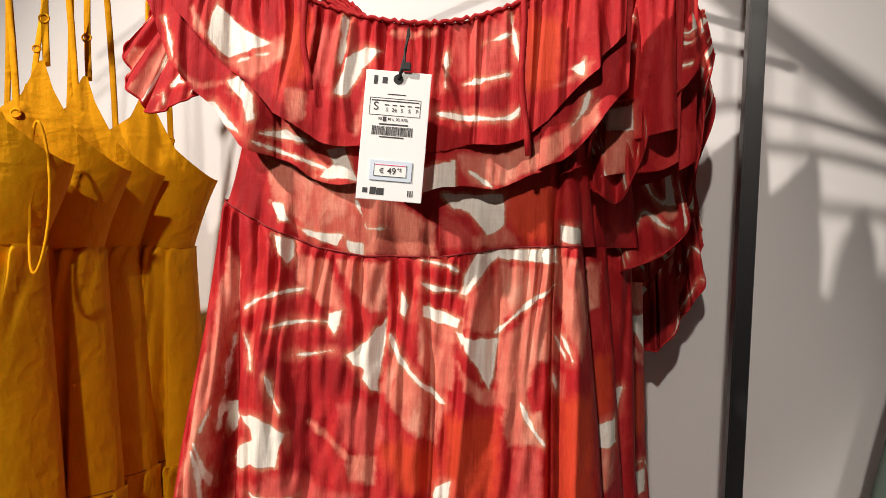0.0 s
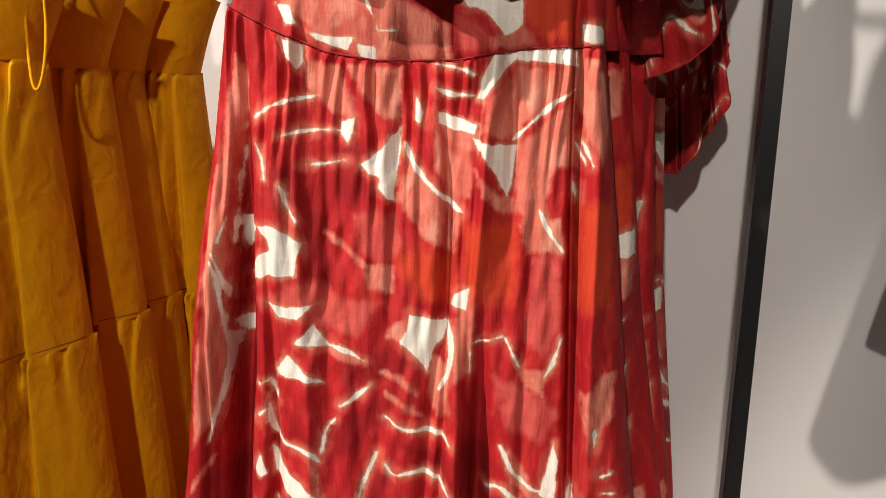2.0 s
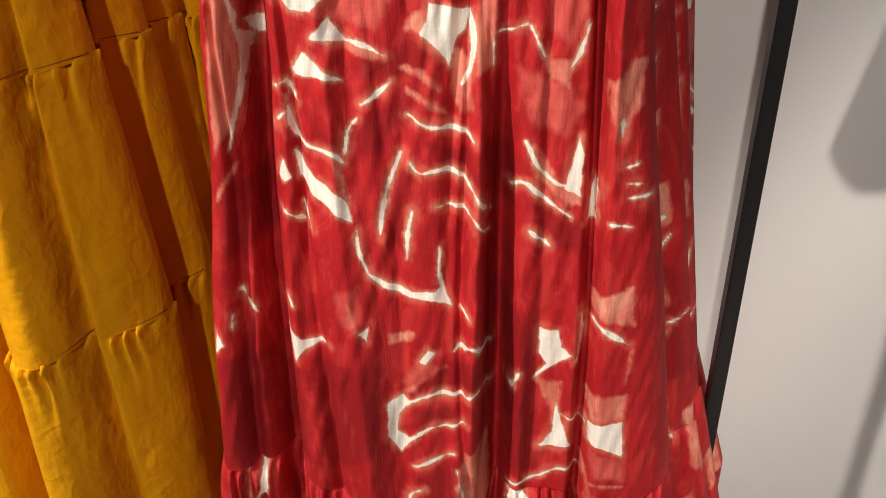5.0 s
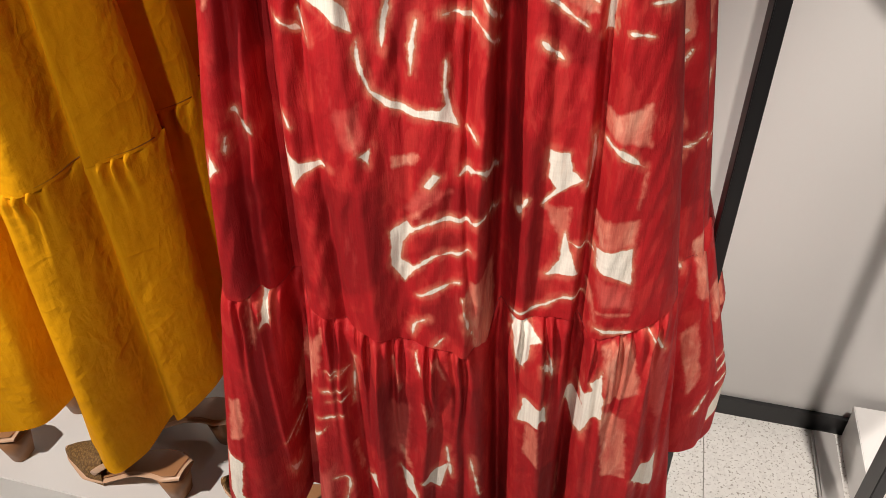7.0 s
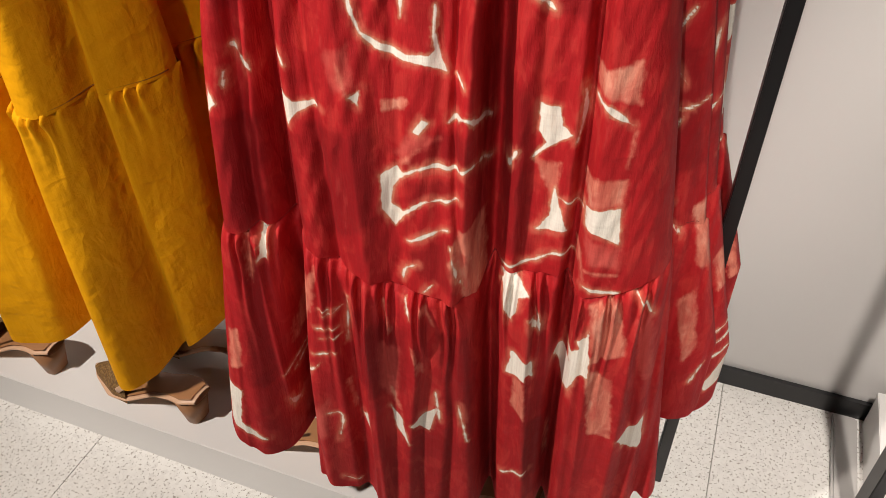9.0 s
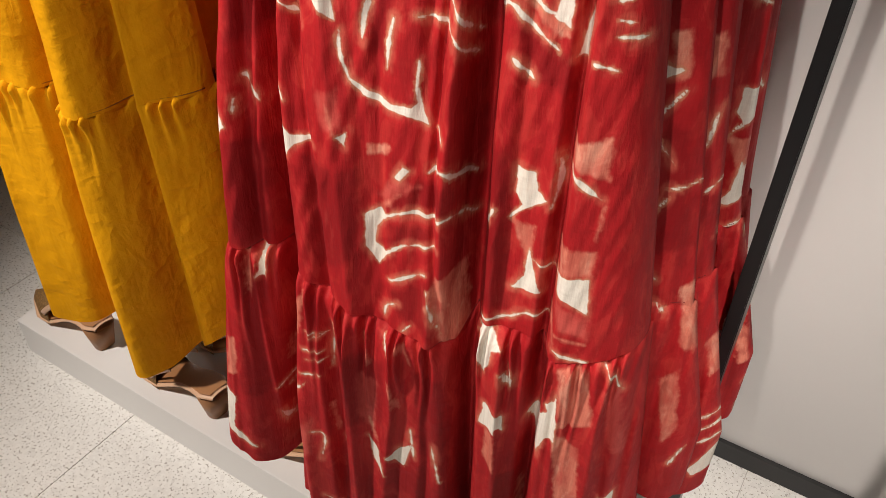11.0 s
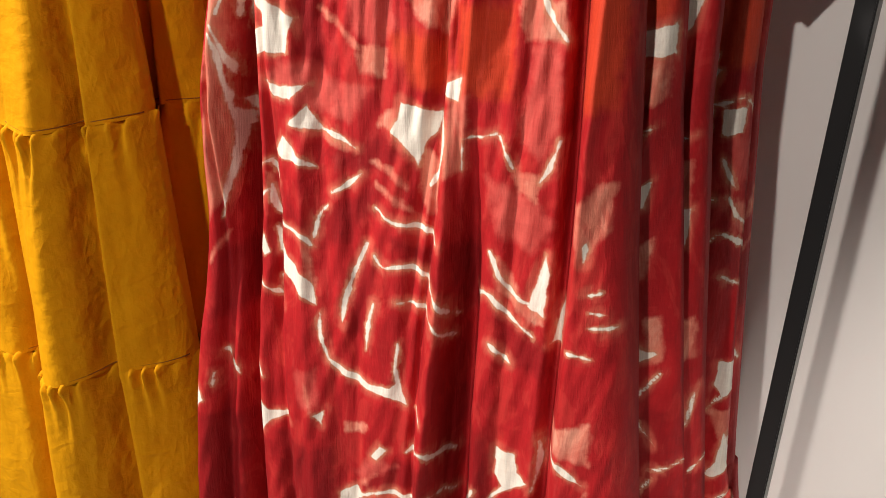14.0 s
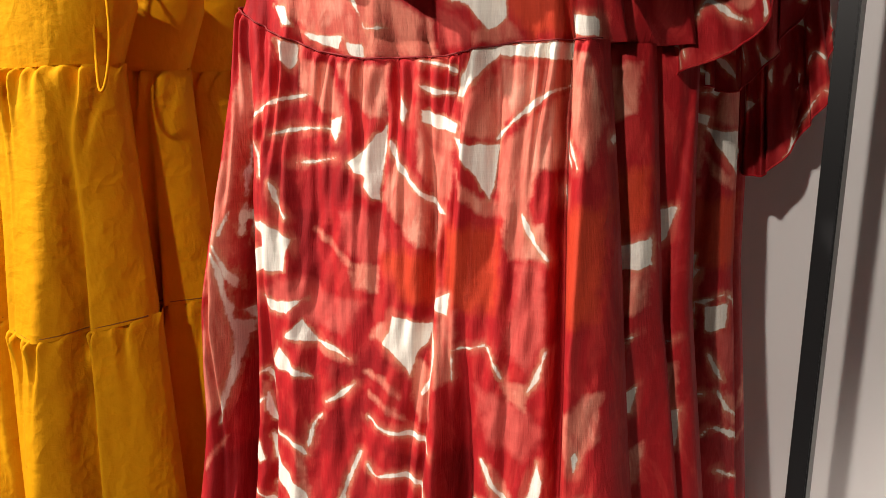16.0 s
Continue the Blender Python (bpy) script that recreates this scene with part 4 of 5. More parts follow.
HEMS = {
    "lower_ruffle": ((-0.305, 1.60), (-0.269, 1.527), (-0.215, 1.470), (-0.141, 1.430), (-0.097, 1.425), (-0.032, 1.419), (0.021, 1.427), (0.06, 1.439), (0.084, 1.454), (0.116, 1.487), (0.138, 1.515)),
    "upper_ruffle": ((-0.285, 1.60), (-0.231, 1.539), (-0.196, 1.514), (-0.166, 1.480), (-0.126, 1.462), (-0.072, 1.455), (-0.019, 1.454), (0.048, 1.471), (0.069, 1.484), (0.085, 1.506), (0.112, 1.540), (0.13, 1.56)),
}


def flounce(d, name, seed, book, shift, zhem, kl, kr, y0, out, x0, x1):
    u = np.linspace(0, 1, 300)[None, :]
    t = np.linspace(0, 1, 70)[:, None]
    x = x0 + (x1 - x0) * u + 0 * t
    xc = x + 0.05
    top = 1.566 + np.where(xc < 0, 2.0, 2.6) * xc ** 2
    hem = zhem + np.where(xc < 0, kl, kr) * xc ** 2 + 0.005 * wave(seed + 1, x, 7)
    if shift is None:
        hem = curve(x, *HEMS[name]) + 0.003 * wave(seed + 1, x, 9)
    Z = top + (hem - top) * t
    gather = gathers(seed + 3, x, (top - Z), 0.012, 0.0032, 0.045)
    pleat = folds(seed + 5, 16, x, 0.6 * (top - Z), x0, x1, 0.015 if shift is None else 0.034, 0.011, 0.08)
    Y = y0 - out * np.sin(t * 1.4) - gather - pleat * (0.20 + 0.6 * t) + 1.5 * np.clip(np.abs(xc) - 0.14, 0, 1) ** 2
    x = x + 0.35 * pleat * t * np.sign(np.sin(40 * x + seed))
    return sheet(name, x, Y, Z, PRINT, d, fields=marks(book, x, Z, None) if shift is None else marks(SKIRT, x, Z - 0.3, shift))


WOOD, nt, b = mat("black_hanger_plastic", 0.4)
b.inputs["Base Color"].default_value = (0.02, 0.02, 0.02, 1)


def hanger(d_x, d_y, yaw, width, zs, ztop):
    """A black hanger whose hook lies over the arm."""
    h = thing("hanger", pose(d_x, d_y, 0, 0, 0, yaw), "black plastic clothes hanger hooked over the steel arm", "hanger", "hangers")
    n = 17
    arm = [((k / (n - 1) * 2 - 1) * width, 0, zs - 0.055 * abs(k / (n - 1) * 2 - 1) ** 1.4) for k in range(n)]
    tube("shoulder_bar", arm, 0.006, WOOD, h)
    hook = [(0, 0, zs - 0.002), (0, 0, ztop - 0.03)] + [(0.0, 0.02 - 0.02 * math.cos(w) - 0.0, ztop - 0.015 + 0.02 * math.sin(w)) for w in np.linspace(0, math.pi, 9)]
    tube("hook", hook, 0.0022, BLACK, h)
    return h


def red_dress(m, seed, front, shift, label, right=None, hem=0.36):
    d = thing("printed_dress", m, label, "dress", "printed dresses on the arm")
    lower_dress(d, seed, front, shift, right, hem)
    end, kr = (0.138, 2.0) if front else (0.150, 1.0)
    flounce(d, "lower_ruffle", seed + 20, LOWER, shift, 1.421, 1.65, kr, 0.530, 0.010, -0.305, end)
    flounce(d, "upper_ruffle", seed + 30, UPPER, shift, 1.452, 1.9, kr, 0.521, 0.014, -0.285, end - 0.008)
    edge = [(x, 0.519 - 0.0015 * math.sin(900 * x) + 1.5 * max(abs(x + 0.05) - 0.14, 0) ** 2, 1.567 + (2.0 if x < -0.05 else 2.6) * (x + 0.05) ** 2 + 0.0012 * math.sin(700 * x)) for x in np.linspace(-0.285, end - 0.008, 120)]
    tube("neck_binding", edge, 0.0020, PRINT, d)
    return d


def placed(x, y, yaw):
    """Puts a printed dress with its middle at x, y."""
    return pose(x, y, 0, 0, 0, yaw) @ Matrix.Translation((0.05, -0.55, 0))


FRONT = red_dress(placed(-0.1679, 0.5261, 12.5), 100, True, None, "red and white brush-print ruffled dress with a price tag")
BEHIND = []
STACK = (
    (-0.135, 0.610, 8, (0.36, 0.238), (0.66, 0.186), (1.12, 0.116), (1.41, 0.088), 0.365),
    (-0.122, 0.672, 5, (0.33, 0.246), (0.63, 0.182), (1.12, 0.114), (1.41, 0.098), 0.330),
    (-0.120, 0.790, 8, (0.35, 0.240), (0.66, 0.168), (1.12, 0.122), (1.41, 0.108), 0.350),
    (-0.118, 0.868, 8, (0.35, 0.200), (0.66, 0.160), (1.12, 0.112), (1.41, 0.102), 0.370),
)
for i, (x, y, yaw, low, tier, mid, top, hem) in enumerate(STACK):
    BEHIND.append(red_dress(placed(x, y, yaw), 200 + 40 * i, False, (0.09 + 0.11 * i, 0.03 * (i % 2), i), "red and white brush-print dress hanging behind another", (low, tier, mid, top), hem))


def through_knots(knots, n):
    """A smooth line of n points through a few knots."""
    p = np.array(knots, float)
    out = []
    for w in np.linspace(0, len(p) - 1, n):
        i = min(int(w), len(p) - 2)
        a, b, c, e, f = p[max(i - 1, 0)], p[i], p[i + 1], p[min(i + 2, len(p) - 1)], w - i
        out.append(0.5 * (2 * b + (c - a) * f + (2 * a - 5 * b + 4 * c - e) * f * f + (3 * b - a - 3 * c + e) * f ** 3))
    return np.array(out)


def frill(d, seed, top, hem, amp, shift):
    """A gathered layer of a wide sleeve, from its shoulder seam to a rolled, curling hem; knots are in the room."""
    n, rows = 150, 60
    T, H = through_knots(top, n), through_knots(hem, n)
    u, t = np.linspace(0, 1, n)[None, :], np.linspace(0, 1, rows)[:, None]
    V = T[None] + (H - T)[None] * t[..., None]
    pleat = wave(seed, u + 0.06 * t, 3.2) * t ** 0.8 + 0.45 * wave(seed + 1, u, 8) * t ** 0.5 + 0.22 * np.sin(2 * math.pi * 24 * u) * np.exp(-6 * t)
    V[..., 1] -= amp * pleat + 0.35 * amp * np.sin(math.pi * t)
    V[..., 0] += 0.45 * amp * wave(seed + 2, u, 3.5) * t
    inv = d.matrix_basis.inverted()
    P = [tuple(inv @ Vector(p)) for p in V.reshape(-1, 3).tolist()]
    F = SKIRT.fields((0.30 * u + shift[0] + 0 * t + 0.27) % 0.40 - 0.27, shift[1] - 0.20 * t + 0 * u)
    ob = mesh_ob("sleeve_ruffle", P, grid_faces(rows, n), PRINT, d, True, fields=F)
    tube("rolled_hem", [P[(rows - 1) * n + k] for k in range(n)], 0.0011, PRINT, ob, "narrow rolled hem")
    return ob


frill(FRONT, 11, ((-0.415, 0.560, 1.640), (-0.39, 0.54, 1.640), (-0.36, 0.52, 1.620)), ((-0.458, 0.545, 1.600), (-0.464, 0.520, 1.555), (-0.455, 0.508, 1.515), (-0.430, 0.505, 1.490), (-0.400, 0.505, 1.497), (-0.375, 0.505, 1.510)), 0.007, (0.02, 1.25))
frill(BEHIND[0], 12, ((-0.03, 0.60, 1.640), (0.01, 0.63, 1.665), (0.06, 0.68, 1.660)), ((-0.045, 0.560, 1.440), (-0.020, 0.555, 1.452), (0.000, 0.565, 1.500), (0.030, 0.590, 1.525), (0.055, 0.620, 1.590)), 0.010, (0.10, 1.20))
frill(BEHIND[0], 13, ((-0.02, 0.61, 1.600), (0.02, 0.64, 1.640), (0.075, 0.70, 1.650)), ((-0.010, 0.575, 1.430), (0.015, 0.580, 1.420), (0.030, 0.590, 1.455), (0.045, 0.600, 1.500), (0.070, 0.620, 1.535), (0.092, 0.660, 1.580)), 0.009, (0.20, 1.10))
frill(BEHIND[1], 14, ((0.0, 0.69, 1.560), (0.03, 0.71, 1.620), (0.09, 0.75, 1.640)), ((0.005, 0.680, 1.350), (0.028, 0.672, 1.355), (0.058, 0.690, 1.372), (0.083, 0.712, 1.402), (0.085, 0.722, 1.450), (0.094, 0.735, 1.530), (0.106, 0.750, 1.592)), 0.010, (-0.05, 1.14))
frill(BEHIND[2], 15, ((0.01, 0.79, 1.560), (0.05, 0.82, 1.580), (0.10, 0.85, 1.600)), ((0.010, 0.800, 1.340), (0.040, 0.800, 1.335), (0.065, 0.815, 1.362), (0.090, 0.840, 1.420), (0.112, 0.850, 1.560)), 0.009, (0.06, 1.02))
frill(BEHIND[3], 16, ((0.02, 0.88, 1.460), (0.05, 0.91, 1.480), (0.095, 0.93, 1.470)), ((0.022, 0.880, 1.270), (0.040, 0.882, 1.244), (0.066, 0.885, 1.247), (0.088, 0.900, 1.285), (0.112, 0.913, 1.319), (0.108, 0.920, 1.380)), 0.010, (0.15, 0.95))
frill(BEHIND[3], 17, ((0.0, 0.90, 1.500), (0.04, 0.93, 1.520), (0.09, 0.95, 1.500)), ((0.005, 0.905, 1.330), (0.030, 0.900, 1.318), (0.060, 0.905, 1.335), (0.085, 0.915, 1.340), (0.106, 0.930, 1.400)), 0.008, (0.0, 0.90))
for x, y, yaw in ((-0.1679, 0.535, 12.5), (-0.135, 0.62, 8), (-0.122, 0.685, 5), (-0.120, 0.80, 8), (-0.118, 0.878, 8)):
    hanger(x, y, yaw, 0.19, 1.80, 1.97)


# ---- mustard dresses ----
def yellow_dress(m, seed, front, label):
    d = thing("mustard_dress", m, label, "dress", "mustard dresses on the arm")
    nf = 200 if front else 130
    tiers = (("bodice", 1.50, 1.352, 0.146, 0.116), ("upper_tier", 1.354, 1.066, 0.118, 0.148), ("middle_tier", 1.070, 0.768, 0.150, 0.178), ("hem_tier", 0.772, 0.31, 0.180, 0.188))
    above = None
    for n, (nm, z1, z0, w1, w0) in enumerate(tiers):
        t = np.linspace(0, 1, 60 if n == 0 else 130)[:, None]
        drop = (z1 - z0) * t
        hw = w1 + (w0 - w1) * t
        whole = 1.36 - z1 + drop

        def dy(X):
            if n == 0:
                return folds(seed, 5, X, drop, -0.14, 0.14, 0.005, 0.03)
            f = folds(seed + 3, 8, X, whole, -0.16, 0.17, 0.013, 0.014, 0.3) + folds(seed + n, 9, X, drop, -0.16, 0.17, 0.007, 0.009, 0.15) + gathers(seed + 9 + n, X, drop, 0.0130, 0.0115, 0.022)
            f = f - 0.075 * bell(X, 0.018 - 0.02 * whole, 0.006 + 0.013 * np.clip(whole, 0, 1)) * rise(whole, 0.03, 0.45) + 0.024 * bell(X, 0.066, 0.030) * rise(whole, 0.1, 0.5)
            f = f - 0.034 * bell(X, 0.098 + 0.02 * whole, 0.004 + 0.006 * whole) * rise(whole, 0.0, 0.3) - 0.028 * bell(X, -0.085 - 0.06 * whole, 0.004 + 0.008 * whole) * rise(whole, 0.05, 0.35)
            f = f + 0.0022 * rise(X, 0.042, 0.0445)
            return f + 0.004 * rise(drop, 0, 0.012) + 0.02 * whole - 0.003 * np.exp(-drop / 0.004)
        X, Y = ring(-hw, hw, 0.085, -0.060 + 0 * t, nf, 14, dy, 2.6)
        if above is not None:
            Y = join(X, Y, nf, *above, drop)
        above = (X[-1].copy(), Y[-1].copy())
        zt = z1 + 0 * X
        if n == 0:
            a = np.abs(X)
            zt = np.where(Y < 0.035, curve(a, (0, 1.485), (0.03, 1.492), (0.058, 1.512), (0.074, 1.548), (0.079, 1.550), (0.088, 1.520), (0.110, 1.475), (0.15, 1.435)), 1.42)
        else:
            zt = zt + 0.004 * wave(seed + 30 + n, X, 5)
        zb = z0 + 0 * X + (0.004 * wave(seed + 31 + n, X, 5) if n < 3 else 0.006 * wave(seed + 36, X, 5) + curve(X, (-0.19, 0.07), (0.0, 0.065), (0.05, 0.035), (0.10, 0.035), (0.19, 0.085)))
        ob = sheet(nm, X, Y, zt + (zb - zt) * t, YELLOW, d, True)
        if n:
            seam("tier_seam", X, Y, zt, nf, GOLD_SEAM_SHADE, ob)
    for s in (-1, 1):
        for dyy, top in ((-0.040, 1.545), (0.045, 1.415)):
            pts = [(s * (0.0765 - 0.02 * k / 10), dyy + (0.0 - dyy) * (k / 10) ** 2, top + (1.80 - top) * k / 10) for k in range(11)]
            tube("strap", pts, 0.0042, YELLOW, d, flat=0.35)
            bead = [(0.0055 * math.cos(w) + pts[2][0], pts[2][1] - 0.002, pts[2][2] + 0.0045 * math.sin(w)) for w in np.linspace(0, 6.28, 13)]
            tube("strap_slider", bead, 0.0012, YELLOW, d)
    return d


SPOTS = ((-0.672, 0.478, 12), (-0.675, 0.575, 14), (-0.690, 0.665, 12), (-0.662, 0.745, 12))
for i, (x, y, yaw) in enumerate(SPOTS):
    yd = yellow_dress(pose(x, y, 0, 0, 0, yaw), 500 + 50 * i, i == 0, "mustard cotton strappy dress with gathered tiers")
    hanger(x, y, yaw, 0.11, 1.845, 1.97)
    if i == 0:
        loop = [(0.128 + 0.010 * math.sin(w), -0.012 - 0.004 * math.cos(2 * w), 1.478 - 0.075 * (1 - math.cos(w))) for w in np.linspace(0, 2 * math.pi, 33)]
        tube("tie_cord", loop, 0.0016, YELLOW, yd)


# ---- price tag on the front dress ----
CARD = paint("white_card", (0.84, 0.83, 0.82), 0.5, 0.02, 0.05)
INK, nt, b = mat("black_ink", 0.6)
b.inputs["Base Color"].default_value = (0.03, 0.03, 0.032, 1)
BLUE = paint("pale_blue_label", (0.62, 0.70, 0.80), 0.3)
PINK = paint("pink_line", (0.62, 0.10, 0.22), 0.5)
CORD = paint("black_cord", (0.015, 0.015, 0.015), 0.7)
tag = thing("price_tag", pose(0, 0, 0, 0, 0, 12.5) @ pose(-0.0615, 0.4775, 1.4635, -3, 2.5, 2), "white card price tag on a black cord", "tag")
bm = bmesh.new()
box_bm(bm, -0.027, 0.027, -0.0005, 0.0005, -0.0535, 0.0535, 0.0003)
part("card", bm, CARD, tag)


def bar(x0, x1, z0, z1, material=None, y=-0.0009, name="print_bar", on=None):
    return box(name, x0, x1, y, y + 0.0003, z0, z1, material or INK, on or tag)


def words(text, x, z, size, bold=0.0):
    cu = bpy.data.curves.new("lettering", "FONT")
    cu.body, cu.size, cu.align_x, cu.align_y, cu.offset = text, size, "CENTER", "CENTER", bold
    tmp = bpy.data.objects.new("lettering", cu)
    scene.collection.objects.link(tmp)
    me = bpy.data.meshes.new_from_object(tmp)
    bpy.data.objects.remove(tmp)
    me.materials.clear()
    me.materials.append(INK)
    o = new("lettering", me)
    o.parent = tag
    o.matrix_local = pose(x, -0.0009, z, 90, 0, 0)
    return o


words("S", -0.0165, 0.0235, 0.0098)
for k, s in enumerate(("S", "26", "S", "S", "P")):
    words(s, -0.0075 + 0.0062 * k, 0.0212, 0.0043, 0.00005)
    bar(-0.0093 + 0.0062 * k, -0.0059 + 0.0062 * k, 0.0248, 0.0256)
words("XS", -0.0125, 0.0135, 0.0032, 0.00006)
bar(-0.0101, -0.0073, 0.0116, 0.0154)
for s, x in (("M", -0.0048), ("L", -0.0015), ("XL", 0.0025), ("XXL", 0.0078)):
    words(s, x, 0.0135, 0.0032, 0.00006)
for x0, x1, z0, z1 in ((-0.022, 0.020, 0.0305, 0.0308), (-0.022, 0.020, 0.0165, 0.0168), (-0.022, -0.0217, 0.0168, 0.0305), (0.0197, 0.020, 0.0168, 0.0305), (-0.0205, 0.0185, 0.0282, 0.0290), (-0.008, 0.007, 0.0338, 0.0345), (-0.013, 0.011, 0.0087, 0.0098), (-0.012, 0.008, -0.0018, -0.0008)):
    bar(x0, x1, z0, z1)
rnd = random.Random(5)
x = -0.0185
while x < 0.0145:
    w = rnd.choice((0.0003, 0.0005, 0.0008))
    bar(x, x + w, 0.0002, 0.0075)
    x += w + rnd.choice((0.0003, 0.0004, 0.0007))
label_ = box("price_label", -0.0175, 0.0175, -0.0016, -0.0006, -0.0375, -0.0205, BLUE, tag, 0.0004, "pale blue glossy price label")
bar(-0.0140, 0.0128, -0.0335, -0.0238, CARD, -0.0019, "price_field", label_)
for x0, x1, z0, z1 in ((-0.0140, 0.0128, -0.0338, -0.0335), (-0.0140, -0.0137, -0.0335, -0.0238), (0.0125, 0.0128, -0.0335, -0.0238)):
    bar(x0, x1, z0, z1, INK, -0.0022, "print_bar", label_)
bar(-0.0130, 0.0118, -0.0248, -0.0241, PINK, -0.0022, "pink_line", label_)
for s, x, z, sz in (("€", -0.0075, -0.0295, 0.0055), ("49", 0.0008, -0.0293, 0.0072), ("95", 0.0072, -0.0280, 0.0038)):
    o = words(s, x, z, sz, 0.0001)
    o.parent = label_
    o.location.y = -0.0023
for x0, x1, z0, z1 in ((-0.0220, -0.0180, -0.0480, -0.0440), (-0.0160, -0.0110, -0.0490, -0.0430), (-0.0105, -0.0045, -0.0490, -0.0435), (0.0150, 0.0160, -0.0490, -0.0440), (0.0168, 0.0178, -0.0490, -0.0440), (0.0186, 0.0194, -0.0490, -0.0440), (-0.020, -0.017, 0.042, 0.049), (-0.013, -0.009, 0.043, 0.048)):
    bar(x0, x1, z0, z1)
bm = bmesh.new()
bmesh.ops.create_cone(bm, cap_ends=True, segments=24, radius1=0.0042, radius2=0.0040, depth=0.0012, matrix=Matrix.Translation((0.0, -0.0008, 0.047)) @ Euler((radians(90), 0, 0)).to_matrix().to_4x4())
part("eyelet", bm, CORD, tag, "dark round eyelet")
tube("cord", [(0.0, -0.002, 0.047), (0.002, -0.004, 0.056), (0.0035, 0.000, 0.068), (0.004, 0.006, 0.084), (0.004, 0.014, 0.094)], 0.0011, CORD, tag)
tube("cord", [(0.0005, -0.003, 0.047), (0.0045, -0.003, 0.058), (0.0030, 0.000, 0.072), (0.0055, 0.006, 0.086), (0.004, 0.014, 0.094)], 0.0008, CORD, tag)
box("cord_lock", 0.0020, 0.0095, -0.006, -0.001, 0.054, 0.0605, CORD, tag, 0.0006)

# ---- thin red ties of the neckline ----
for x, z0, z1 in ((-0.145, 1.60, 1.50), (0.038, 1.60, 1.452)):
    tube("neck_tie", [(x + 0.010 * k / 8 + 0.002 * math.sin(k), 0.488 - 0.0006 * k, z0 + (z1 - z0) * k / 8) for k in range(9)], 0.0028, PRINT, FRONT, "narrow red neckline tie", 0.6)

# ---- shoes on the platform ----
LEATHER = paint("tan_leather", (0.42, 0.20, 0.085), 0.45, 0.15, 0.2)
NUDE = paint("nude_leather", (0.70, 0.44, 0.28), 0.4, 0.1, 0.2)
HEEL = paint("brown_wooden_heel", (0.36, 0.175, 0.080), 0.45, 0.2, 0.2)
RAFFIA, nt, b = mat("woven_raffia", 0.7)
v = coords(nt)
vor = nt.nodes.new("ShaderNodeTexVoronoi")
vor.inputs["Scale"].default_value = 260
nt.links.new(v, vor.inputs["Vector"])
nt.links.new(ramp(nt, vor.outputs["Distance"], [(0.0, (0.36, 0.20, 0.06)), (0.7, (0.14, 0.07, 0.02))]), b.inputs["Base Color"])
bump(nt, b, vor.outputs["Distance"], 0.8, 0.002)


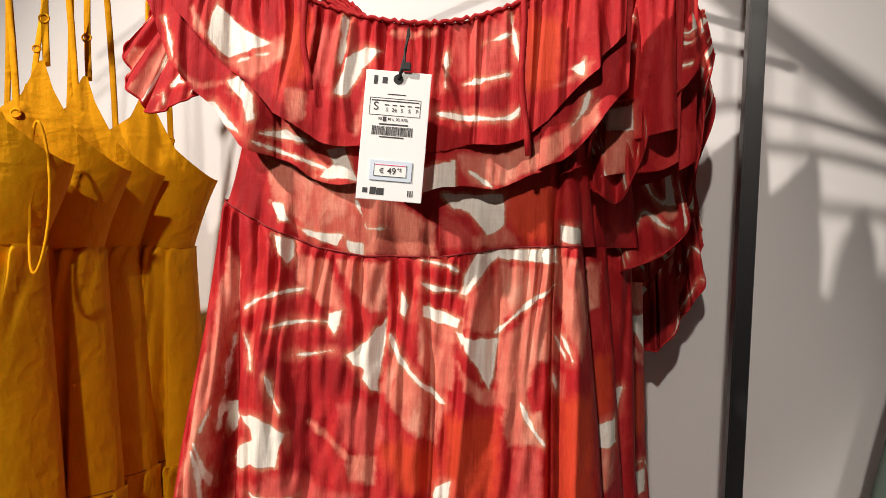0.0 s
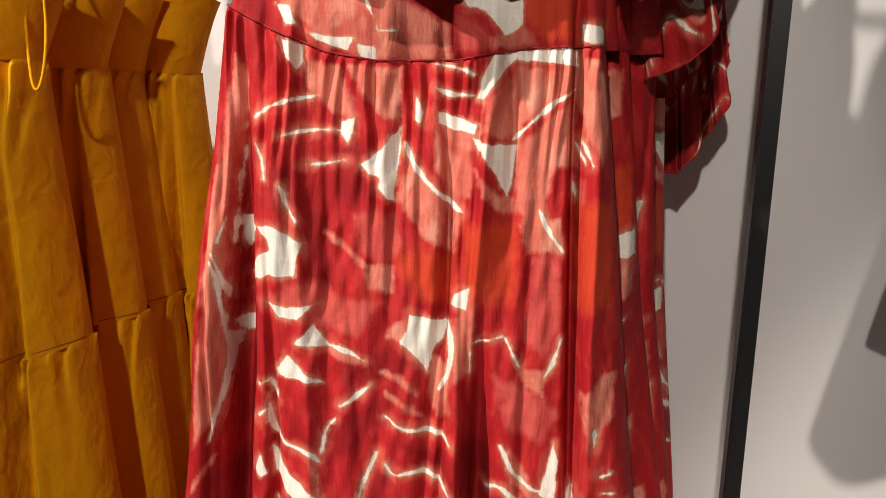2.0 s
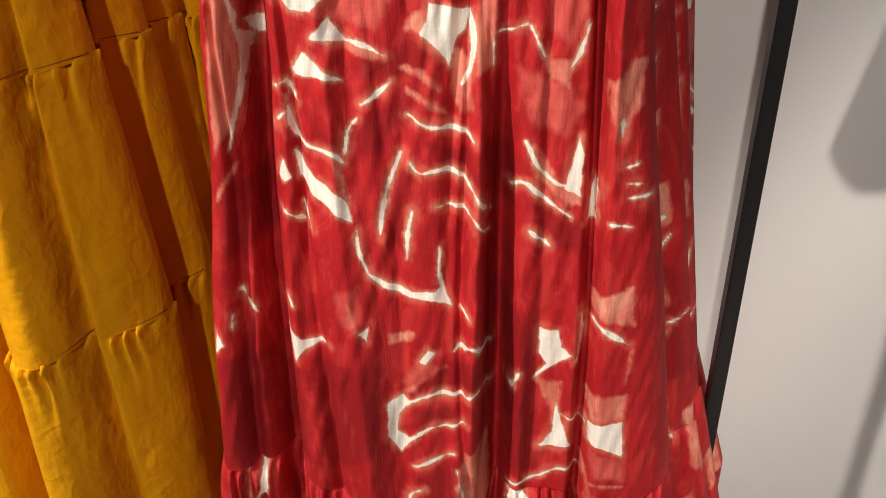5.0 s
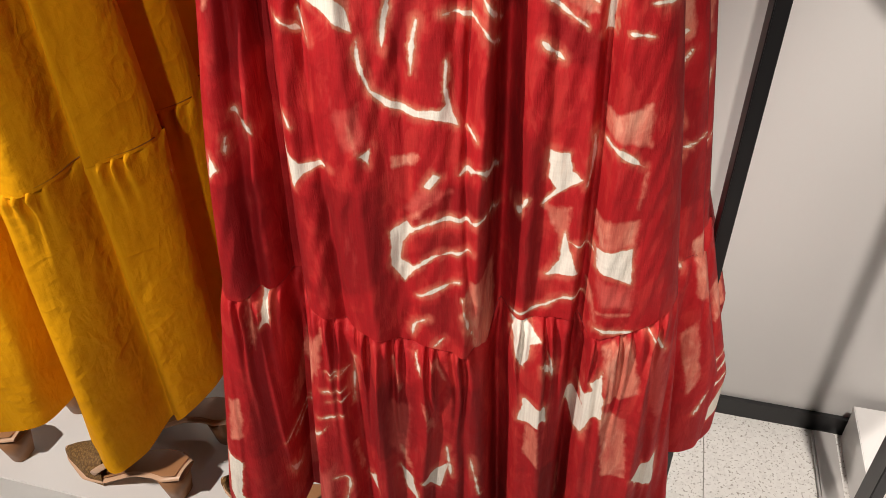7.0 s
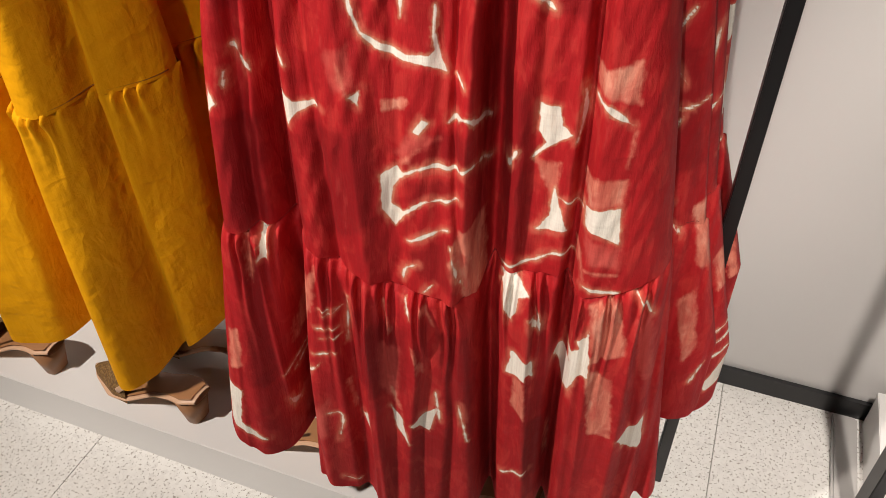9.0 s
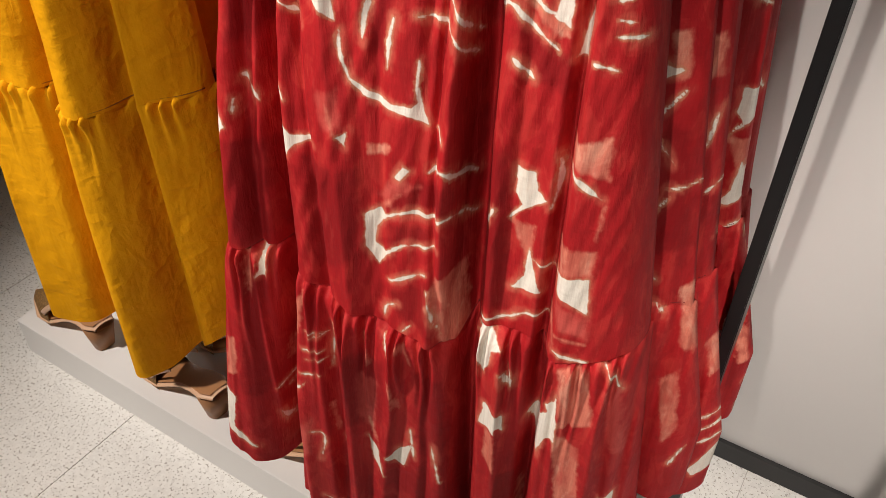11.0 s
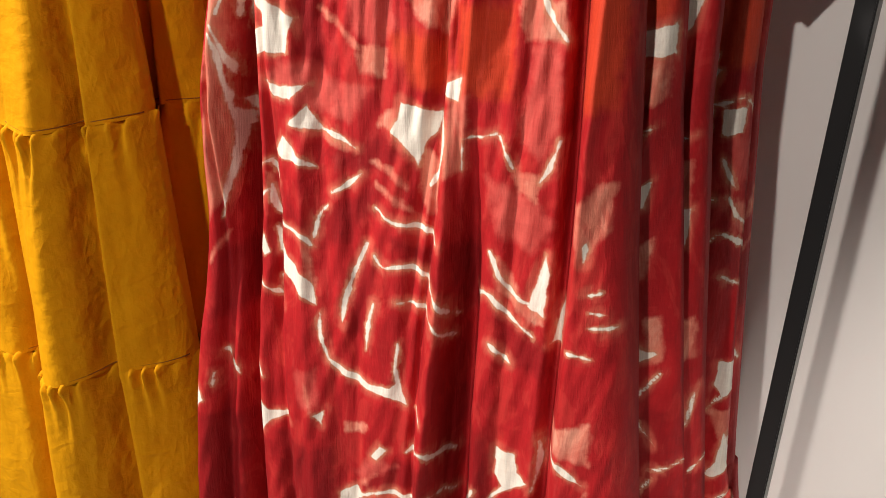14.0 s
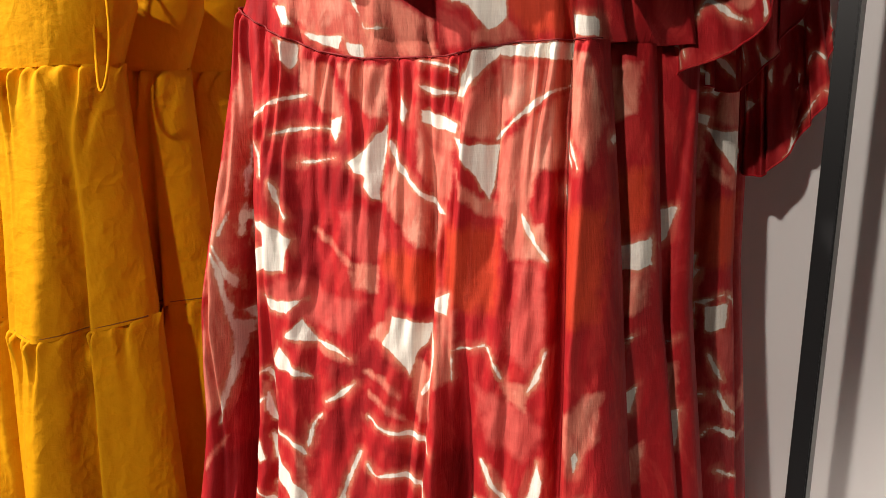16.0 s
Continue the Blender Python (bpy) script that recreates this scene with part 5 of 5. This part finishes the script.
def shoe():
    """A slingback with a pointed raffia toe; toe towards -x, heel at +x, sole resting on z 0."""
    s = thing("heeled_shoe", pose(0, 0, 0), "tan slingback shoe with raffia toe and block heel", "shoe", "shoes on the platform")
    u = np.linspace(0, 1, 40)[:, None]
    a = np.linspace(0, 2 * math.pi, 25)[None, :-1]
    half = curve(u, (0, 0.004), (0.06, 0.017), (0.25, 0.037), (0.4, 0.036), (0.65, 0.024), (0.9, 0.028), (1.0, 0.018))
    lift = curve(u, (0, 0.006), (0.3, 0.003), (0.42, 0.008), (0.6, 0.034), (0.8, 0.057), (1, 0.062))
    X = -0.135 + 0.255 * u + 0 * a
    sheet("sole", X, 1.12 * half * np.cos(a), lift + 0.005 + 0.007 * np.sin(a) + 0 * X, NUDE, s, True)
    sheet("insole", X[12:-1], 0.95 * half[12:-1] * np.cos(a), lift[12:-1] + 0.0125 + 0.0015 * np.sin(a) + 0 * X[12:-1], LEATHER, s, True, "tan leather insole")
    k = np.linspace(0, 1, 26)[:, None]
    w = np.linspace(0, math.pi, 22)[None, :]
    hw = curve(k * 0.36, (0, 0.004), (0.06, 0.017), (0.25, 0.037), (0.4, 0.037)) + 0.001
    top = curve(k, (0, 0.012), (0.3, 0.026), (0.7, 0.040), (1, 0.044))
    XX = -0.137 + 0.095 * k + 0.012 * np.cos(w) ** 2 * k
    sheet("toe_cap", XX, hw * np.cos(w), 0.004 + top * np.sin(w) ** 0.7, RAFFIA, s, label="woven raffia toe cap")
    bm = bmesh.new()
    bmesh.ops.create_cone(bm, cap_ends=True, segments=28, radius1=0.020, radius2=0.032, depth=0.058, matrix=Matrix.Translation((0.094, 0, 0.029)) @ Matrix.Diagonal((1.0, 0.95, 1, 1)))
    for vtx in bm.verts:
        if vtx.co.x > 0.106:
            vtx.co.x = 0.106 + (vtx.co.x - 0.106) * 0.35
    bmesh.ops.bevel(bm, geom=[e for e in bm.edges if abs(e.verts[0].co.z - e.verts[1].co.z) < 1e-4], offset=0.0015, segments=2, affect="EDGES")
    heel = part("block_heel", bm, HEEL, s, "brown flared block heel", True)
    box("heel_tip", 0.080, 0.106, -0.014, 0.014, -0.0005, 0.0015, CORD, heel)
    for sd in (-1, 1):
        tube("strap", [(0.02 - 0.065 * g, sd * (0.030 + 0.008 * g), 0.085 - 0.055 * g + 0.004 * math.sin(3 * g)) for g in np.linspace(0, 1, 9)], 0.0055, NUDE, s, "", 0.3)
    return s


first = shoe()
first.matrix_world = pose(-0.715, 0.525, 0.09, 0, 0, -6)
for x, y, yaw in ((-1.020, 0.525, -5), (-0.425, 0.530, -7), (-0.130, 0.535, -4), (-0.69, 0.645, -4), (-0.985, 0.645, -6), (-0.395, 0.65, -5), (-0.03, 0.66, -3)):
    copy_thing(first, pose(x, y, 0.09, 0, 0, yaw))

# ---- swing tag of a shoe lying on the platform, folded paper ----
paper = thing("paper_label", pose(-0.905, 0.66, 0.0925, 0, 0, 8), "small white paper label lying on the platform", "label")
box("sheet", -0.03, 0.03, -0.02, 0.02, 0, 0.0012, CARD, paper)
for k in range(3):
    box("print_bar", -0.022 + 0.016 * k, -0.012 + 0.016 * k, -0.012, 0.008, 0.0013, 0.0018, INK, paper)
slip = thing("paper_label", pose(0.075, 0.62, 0.0925, 0, 0, 20), "small white paper label lying on the platform", "label")
box("sheet", -0.03, 0.03, -0.035, 0.035, 0, 0.0012, CARD, slip)
for k in range(3):
    box("print_bar", -0.02, 0.008, -0.012 + 0.008 * k, -0.009 + 0.008 * k, 0.0013, 0.0018, INK, slip)

# ---- dark green garment on the neighbouring rack ----
GREEN = paint("dark_green_cloth", (0.045, 0.065, 0.05), 0.85, 0.3, 0.4)
g = thing("green_top", pose(0.535, 0.85, 0, 0, 0, 3), "dark green cloth top hanging on the next rack", "top")
t = np.linspace(0, 1, 60)[:, None]
X, Y = ring(-0.228 + 0.13 * (1 - t), 0.20 - 0.08 * (1 - t), 0.04, -0.03 + 0 * t, 140, 10, lambda X: folds(900, 12, X, 0.4 * t, -0.27, 0.25, 0.010, 0.012))
sheet("body", X, Y, 1.79 + (1.095 - 1.79) * t + 0.004 * wave(901, X, 9), GREEN, g, True)
hanger(0.535, 0.85, 3, 0.12, 1.84, 1.97)
